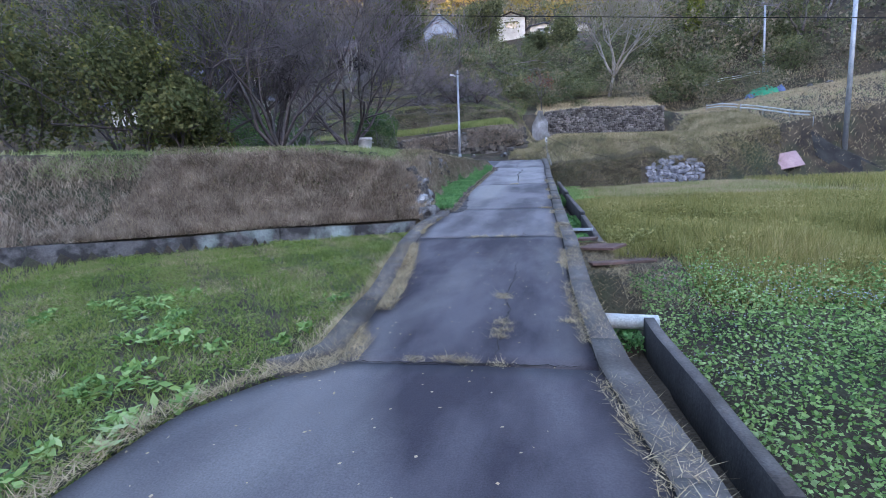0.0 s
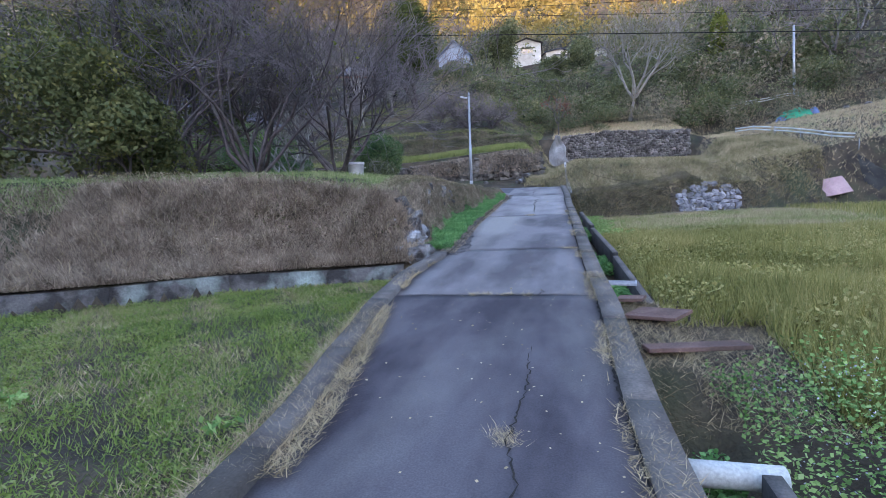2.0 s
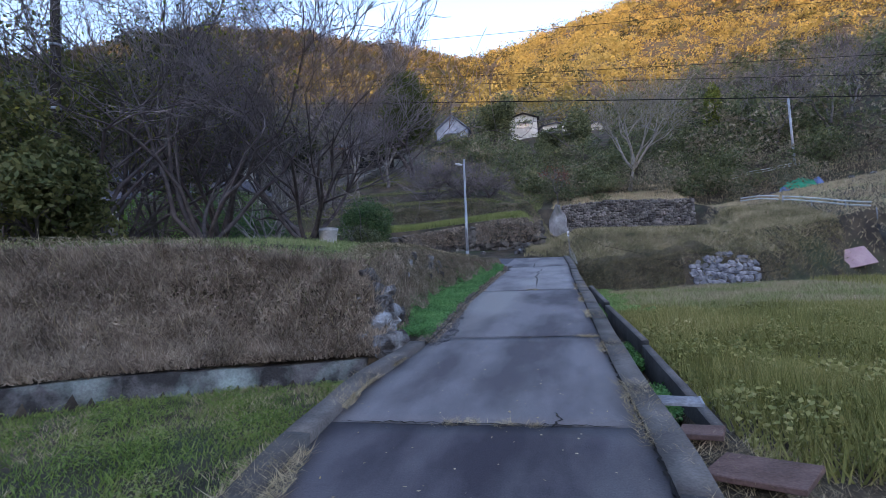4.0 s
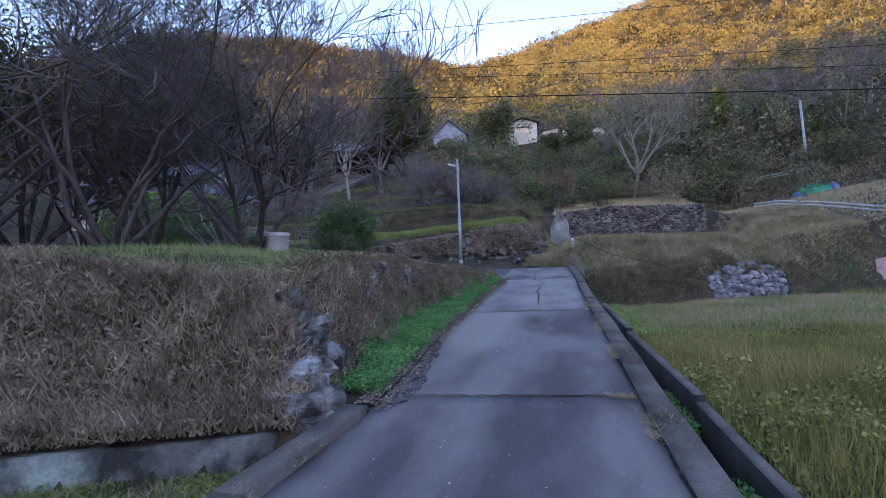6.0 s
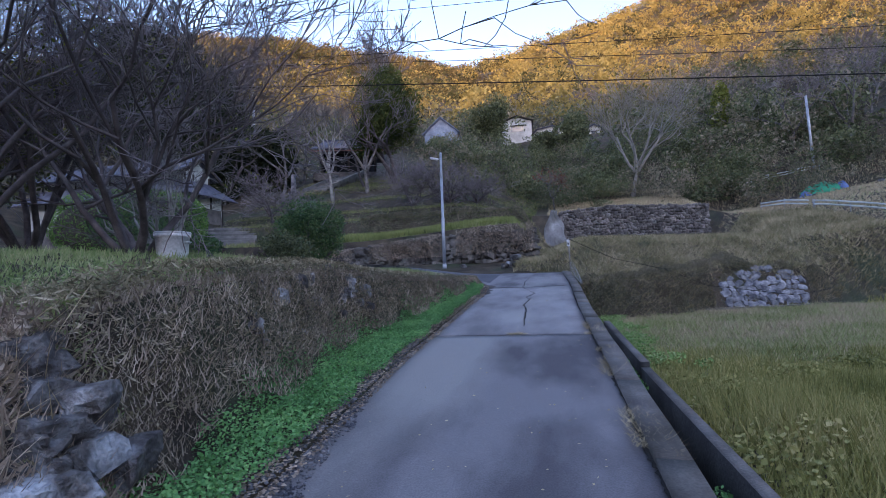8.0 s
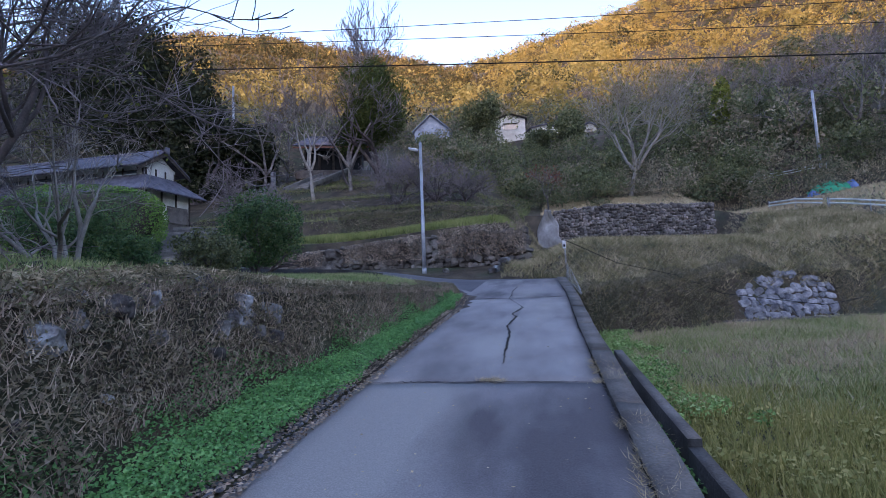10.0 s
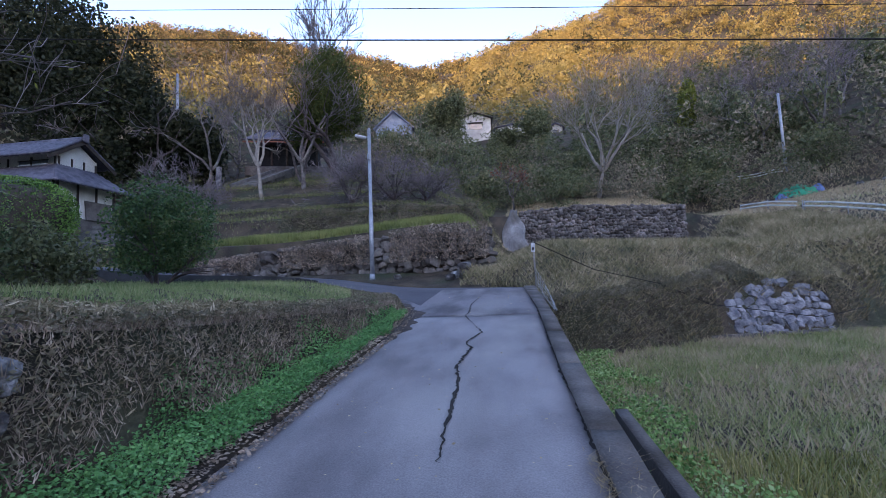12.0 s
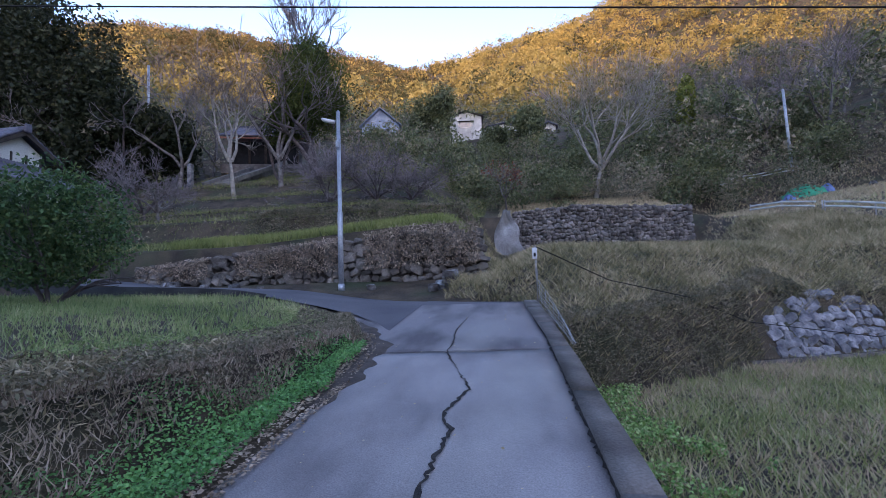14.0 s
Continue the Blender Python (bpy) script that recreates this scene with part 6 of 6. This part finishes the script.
# ---- stones ----
rr_ = random.Random(77)
rock_variants = [rock_mesh("rock", rr_, M_ROCK, (1, 1, 1), 2, 0.42, 0.42) for _ in range(6)]
outcrop = empty("rock_outcrop", (-3.5, 12.5, 0.5), label="weathered lichen-spotted rocks stacked at the bank corner", category="rocks", kind="structure")
spots = [(-3.15, 12.25, .62, .62, .5, .36), (-3.32, 12.42, .98, .52, .5, .34), (-3.52, 12.28, .72, .5, .4, .3), (-3.42, 12.55, 1.26, .44, .4, .22), (-3.5, 12.6, 1.48, .36, .3, .26), (-3.62, 12.62, 1.74, .34, .3, .2), (-3.75, 12.4, 1.02, .4, .34, .2), (-3.72, 12.48, 1.27, .38, .3, .18), (-3.3, 12.75, 1.42, .26, .3, .22), (-3.9, 12.3, .82, .36, .3, .24), (-3.25, 12.7, 1.1, .34, .3, .28), (-3.05, 12.15, .46, .42, .34, .2), (-3.65, 12.2, .52, .4, .3, .2), (-3.95, 12.35, 1.1, .26, .22, .18), (-3.82, 12.52, 1.46, .28, .24, .16), (-4.05, 12.22, .6, .3, .24, .2), (-3.22, 12.95, 1.0, .28, .4, .3), (-3.4, 12.85, 1.3, .24, .3, .2)]
for i, (x, y, z, sx, sy, sz) in enumerate(spots):
    o = part("rock", rock_variants[i % 6], None, outcrop, "", (x + 3.5 + 0.0, y - 12.5 + 0.02, z - 0.5), (rr_.uniform(-15, 15), rr_.uniform(-15, 15), rr_.uniform(0, 360)))
    o.scale = (sx, sy, sz * 0.85)
for i in range(26):
    z = rr_.uniform(0.42, 1.72)
    k = (z - 0.5) / 1.2
    o = part("rock", rock_variants[i % 6], None, outcrop, "", (-3.28 - 0.3 * k + rr_.uniform(-.32, .2) + 3.5, 12.28 + 0.36 * k + rr_.uniform(-.05, .1) - 12.5, z - 0.5), (rr_.uniform(-12, 12), rr_.uniform(-22, 22), rr_.uniform(0, 360)))
    w = rr_.uniform(0.2, 0.4)
    o.scale = (w, w * 0.8, w * rr_.uniform(0.35, 0.6))
bankstones = empty("bank_stones", (-4.0, 17.0, 1.4), label="half-buried pale stones in the roadside bank", category="stones", kind="structure")
for i in range(46):
    y = rr_.uniform(15.0, 19.2)
    d2 = rr_.uniform(0.25, 0.85)
    x = float(bank_foot(y)) - d2
    s = rr_.uniform(0.10, 0.25)
    o = part("rock", rock_variants[i % 6], None, bankstones, "", (x + 4.0, y - 17.0, gz(x, y) - 1.4 + s * 0.12), (rr_.uniform(-25, 25), rr_.uniform(-25, 25), rr_.uniform(0, 360)))
    o.scale = (s, s * rr_.uniform(.7, 1.1), s * rr_.uniform(.6, .95))


def stone_wall(name, pts, course, mats, label, seed, depth=0.35, gapmat=None, ragged=0.0, size=0.36, joined=False):
    """A dry wall of single stones along pts = (x, y, z bottom, z top)."""
    r = random.Random(seed)
    variants = [rock_mesh("stone", r, mats, (1, 1, 1), 1, 0.3, 0.45) for _ in range(7)]
    t = empty(name, (pts[0][0], pts[0][1], pts[0][2]), label=label, category="stone wall", kind="structure")
    o = Vector(t.location)
    back_v, n = [], len(pts)
    for x, y, a, b in pts:
        back_v += [(x - o.x, y + 0.06 - o.y, a - 0.3 - o.z), (x - o.x, y + 0.18 - o.y, b - 0.06 - o.z)]
    part("core", mesh_np("core", back_v, [(2 * i, 2 * i + 2, 2 * i + 3, 2 * i + 1) for i in range(n - 1)], gapmat or M_DARKC), None, t)
    V, F, count = [], [], 0
    for (xa, ya, a0, a1), (xb, yb, b0, b1) in zip(pts[:-1], pts[1:]):
        L = math.hypot(xb - xa, yb - ya)
        ang = math.degrees(math.atan2(yb - ya, xb - xa))
        rows = max(1, round(((a1 - a0) + (b1 - b0)) / 2 / course))
        for j in range(rows):
            u = r.uniform(-.3, 0) * size
            while u < L:
                w = size * r.uniform(0.6, 1.5)
                tt = min(1, max(0, (u + w / 2) / L))
                lo, hi = a0 + (b0 - a0) * tt, a1 + (b1 - a1) * tt
                h = (hi - lo) / rows
                if r.random() > ragged:
                    m = variants[r.randrange(7)]
                    spot = Vector((xa + (xb - xa) * tt, ya + (yb - ya) * tt + 0.12 * j / rows + r.uniform(-.05, .05), lo + h * (j + 0.5 + r.uniform(-.3, .3)))) - o
                    turn = (r.uniform(-14, 14), r.uniform(-32, 32), ang + r.uniform(-14, 14))
                    big = (w * 1.12, depth, h * r.uniform(0.8, 1.6))
                    if joined:
                        mw = Matrix.LocRotScale(spot, Euler([radians(q) for q in turn]), big)
                        F += [[k + len(V) for k in f.vertices] for f in m.polygons]
                        V += [mw @ v.co for v in m.vertices]
                    else:
                        part("stone", m, None, t, "", spot, turn).scale = big
                    count += 1
                u += w
    if joined:
        tagged(part("stones", mesh_np("stones", V, F, mats), None, t), kind="stuff")
    return count


stone_wall("terrace_wall", [(-14.2, 35.5, 3.1, 3.75), (-11, 35.72, 3.05, 4.1), (-7, 35.75, 2.95, 4.45), (-4.2, 35.8, 2.95, 4.65), (-1.7, 35.9, 3.0, 4.6)], 0.23, M_STONE, "dark dry-stone terrace wall overgrown with dead creeper", 90, size=0.3, gapmat=M_STONE)
stone_wall("tan_stone_wall", [(-0.6, 49.7, 4.3, 7.15), (3, 50.4, 4.4, 7.45), (7, 51.2, 4.5, 7.4), (10.4, 51.9, 4.6, 7.3)], 0.2, M_TAN, "tall tan dry-stone retaining wall below the trees", 91, size=0.25, depth=0.28, gapmat=M_STONE, joined=True)
# stones set in mortar on the steep foot of the mound
rev = empty("grey_stone_revetment", (5.6, 33.0, 0.5), label="revetment of blue-grey stones set in crumbling mortar", category="revetment", kind="structure")
rv = random.Random(92)
RO = Vector(rev.location)


def on_bank(x, up, out=0.0):
    """A point of the revetment's face, up metres along the slope."""
    f = float(mound_foot(x))
    return Vector((x - out * 0.28, f + 0.03 + up * 0.46 - out * 0.85, 0.40 + up * 0.86 + out * 0.45))


nu, nv = 26, 14
V = [tuple(on_bank(5.75 + 3.75 * i / (nu - 1) - 0.25 * (j / (nv - 1)) * (i / nu - 0.5), (2.15 - 0.75 * abs(i / (nu - 1) - 0.55) ** 1.5 * 2) * j / (nv - 1), 0.05 + 0.05 * math.sin(i * 2.1 + j * 1.7)) - RO) for i in range(nu) for j in range(nv)]
part("mortar", mesh_np("mortar", V, grid_faces(nu, nv)[:, ::-1], mat("pale_mortar", (0.09, 0.083, 0.075), (0.22, 0.21, 0.205), scale=4, fine=20, bump=1.0, dist=0.05, c3=(0.07, 0.065, 0.04)), True), None, rev)
flat_stones = [rock_mesh("stone", rv, M_GREYST, (1, 1, 1), 2, 0.4, 0.55) for _ in range(8)]
for j in range(9):
    xx = 5.8 + rv.uniform(0, 0.2)
    while xx < 9.4:
        w = rv.uniform(0.18, 0.46)
        up = 0.1 + j * 0.235 + rv.uniform(-.05, .05)
        top = 2.1 - 1.5 * abs((xx - 5.75) / 3.75 - 0.55) ** 1.5
        if up < top and rv.random() < (0.95 if up < 1.3 else 0.6):
            o = part("stone", flat_stones[rv.randrange(8)], None, rev, "", on_bank(xx + w / 2, up, 0.07) - RO, (-27 + rv.uniform(-8, 8), rv.uniform(-35, 35), 19 + rv.uniform(-8, 8)))
            o.scale = (w * 1.12, rv.uniform(0.10, 0.18), rv.uniform(0.2, 0.32))
        xx += w
thing("revetment_kerb", strip("revetment_kerb", np.linspace(0, 1, 2), np.array([0, 0.0]), np.array([5.2, 5.2]), np.array([0.0, 0.0]), np.array([0.0, 0.0]), M_KERB, 0.3), (5.0, 32.45, 0.62), (0, 0, 19), label="low concrete kerb at the foot of the stones", category="kerb", kind="structure").scale = (1, 0.18, 1)
V = []
for i in range(15):
    for j in range(18):
        u, v = i / 14, j / 17
        left, right = -2.0 + 0.75 * v + 0.1 * math.sin(9 * v), 0.15 - 0.85 * v + 0.12 * math.sin(11 * v + 1)
        V.append((left + (right - left) * u, 49.15 + 0.5 * v + 0.06 * math.sin(7 * u + 5 * v), 4.2 + 3.0 * v + 0.05 * math.sin(13 * u)))
hp = mesh_np("concrete_patch", V, grid_faces(15, 18)[:, ::-1], mat("pale_concrete_patch", (0.24, 0.24, 0.245), (0.37, 0.37, 0.375), scale=1.5, fine=12, bump=0.7, dist=0.04, c3=(0.16, 0.15, 0.14)), True)
ob = thing("concrete_patch", hp, label="pale sprayed concrete patch beside the stone wall", category="concrete patch", kind="structure")
so = ob.modifiers.new("thickness", "SOLIDIFY")
so.thickness, so.offset = 0.15, -1
for i, (x, y, s) in enumerate([(-2.6, 33.6, 0.5), (-2.9, 34.2, 0.45), (-3.1, 33.9, 0.4), (-5.2, 34.4, 0.3), (-9.5, 33.9, 0.35), (-10.6, 34.0, 0.3), (-11.4, 33.6, 0.4), (-12.0, 34.1, 0.35), (-8.8, 34.2, 0.25), (19.5, 60.5, 0.5), (21, 60, 0.4), (26, 60, 0.6), (27.5, 59.4, 0.5)]):
    thing("loose_stone", rock_variants[i % 6], (x, y, gz(x, y) + s * 0.2), (0, 0, 40 * i), label="pale loose stone lying on the ground", category="stone", group="loose stones").scale = (s, s * 0.8, s * 0.7)
x, y = pick(15000, -14.2, -1.8, 35.35, 35.75, lambda x, y: wobble(x, y, 1.2, 4) > -0.5, 120)
g = np.random.default_rng(121)
z = 3.0 + g.uniform(0.1, 1.0, len(x)) ** 0.7 * I(x, [-14, -11, -7, -4, -2], [0.7, 1.05, 1.45, 1.8, 1.8])
leaves("wall_creeper", x, y, 0.1, (0.05, 0.13), LG_DEAD, 122, 0.0, 0.3, z=z, label="dead brown creeper hanging over the terrace wall", category="creeper")
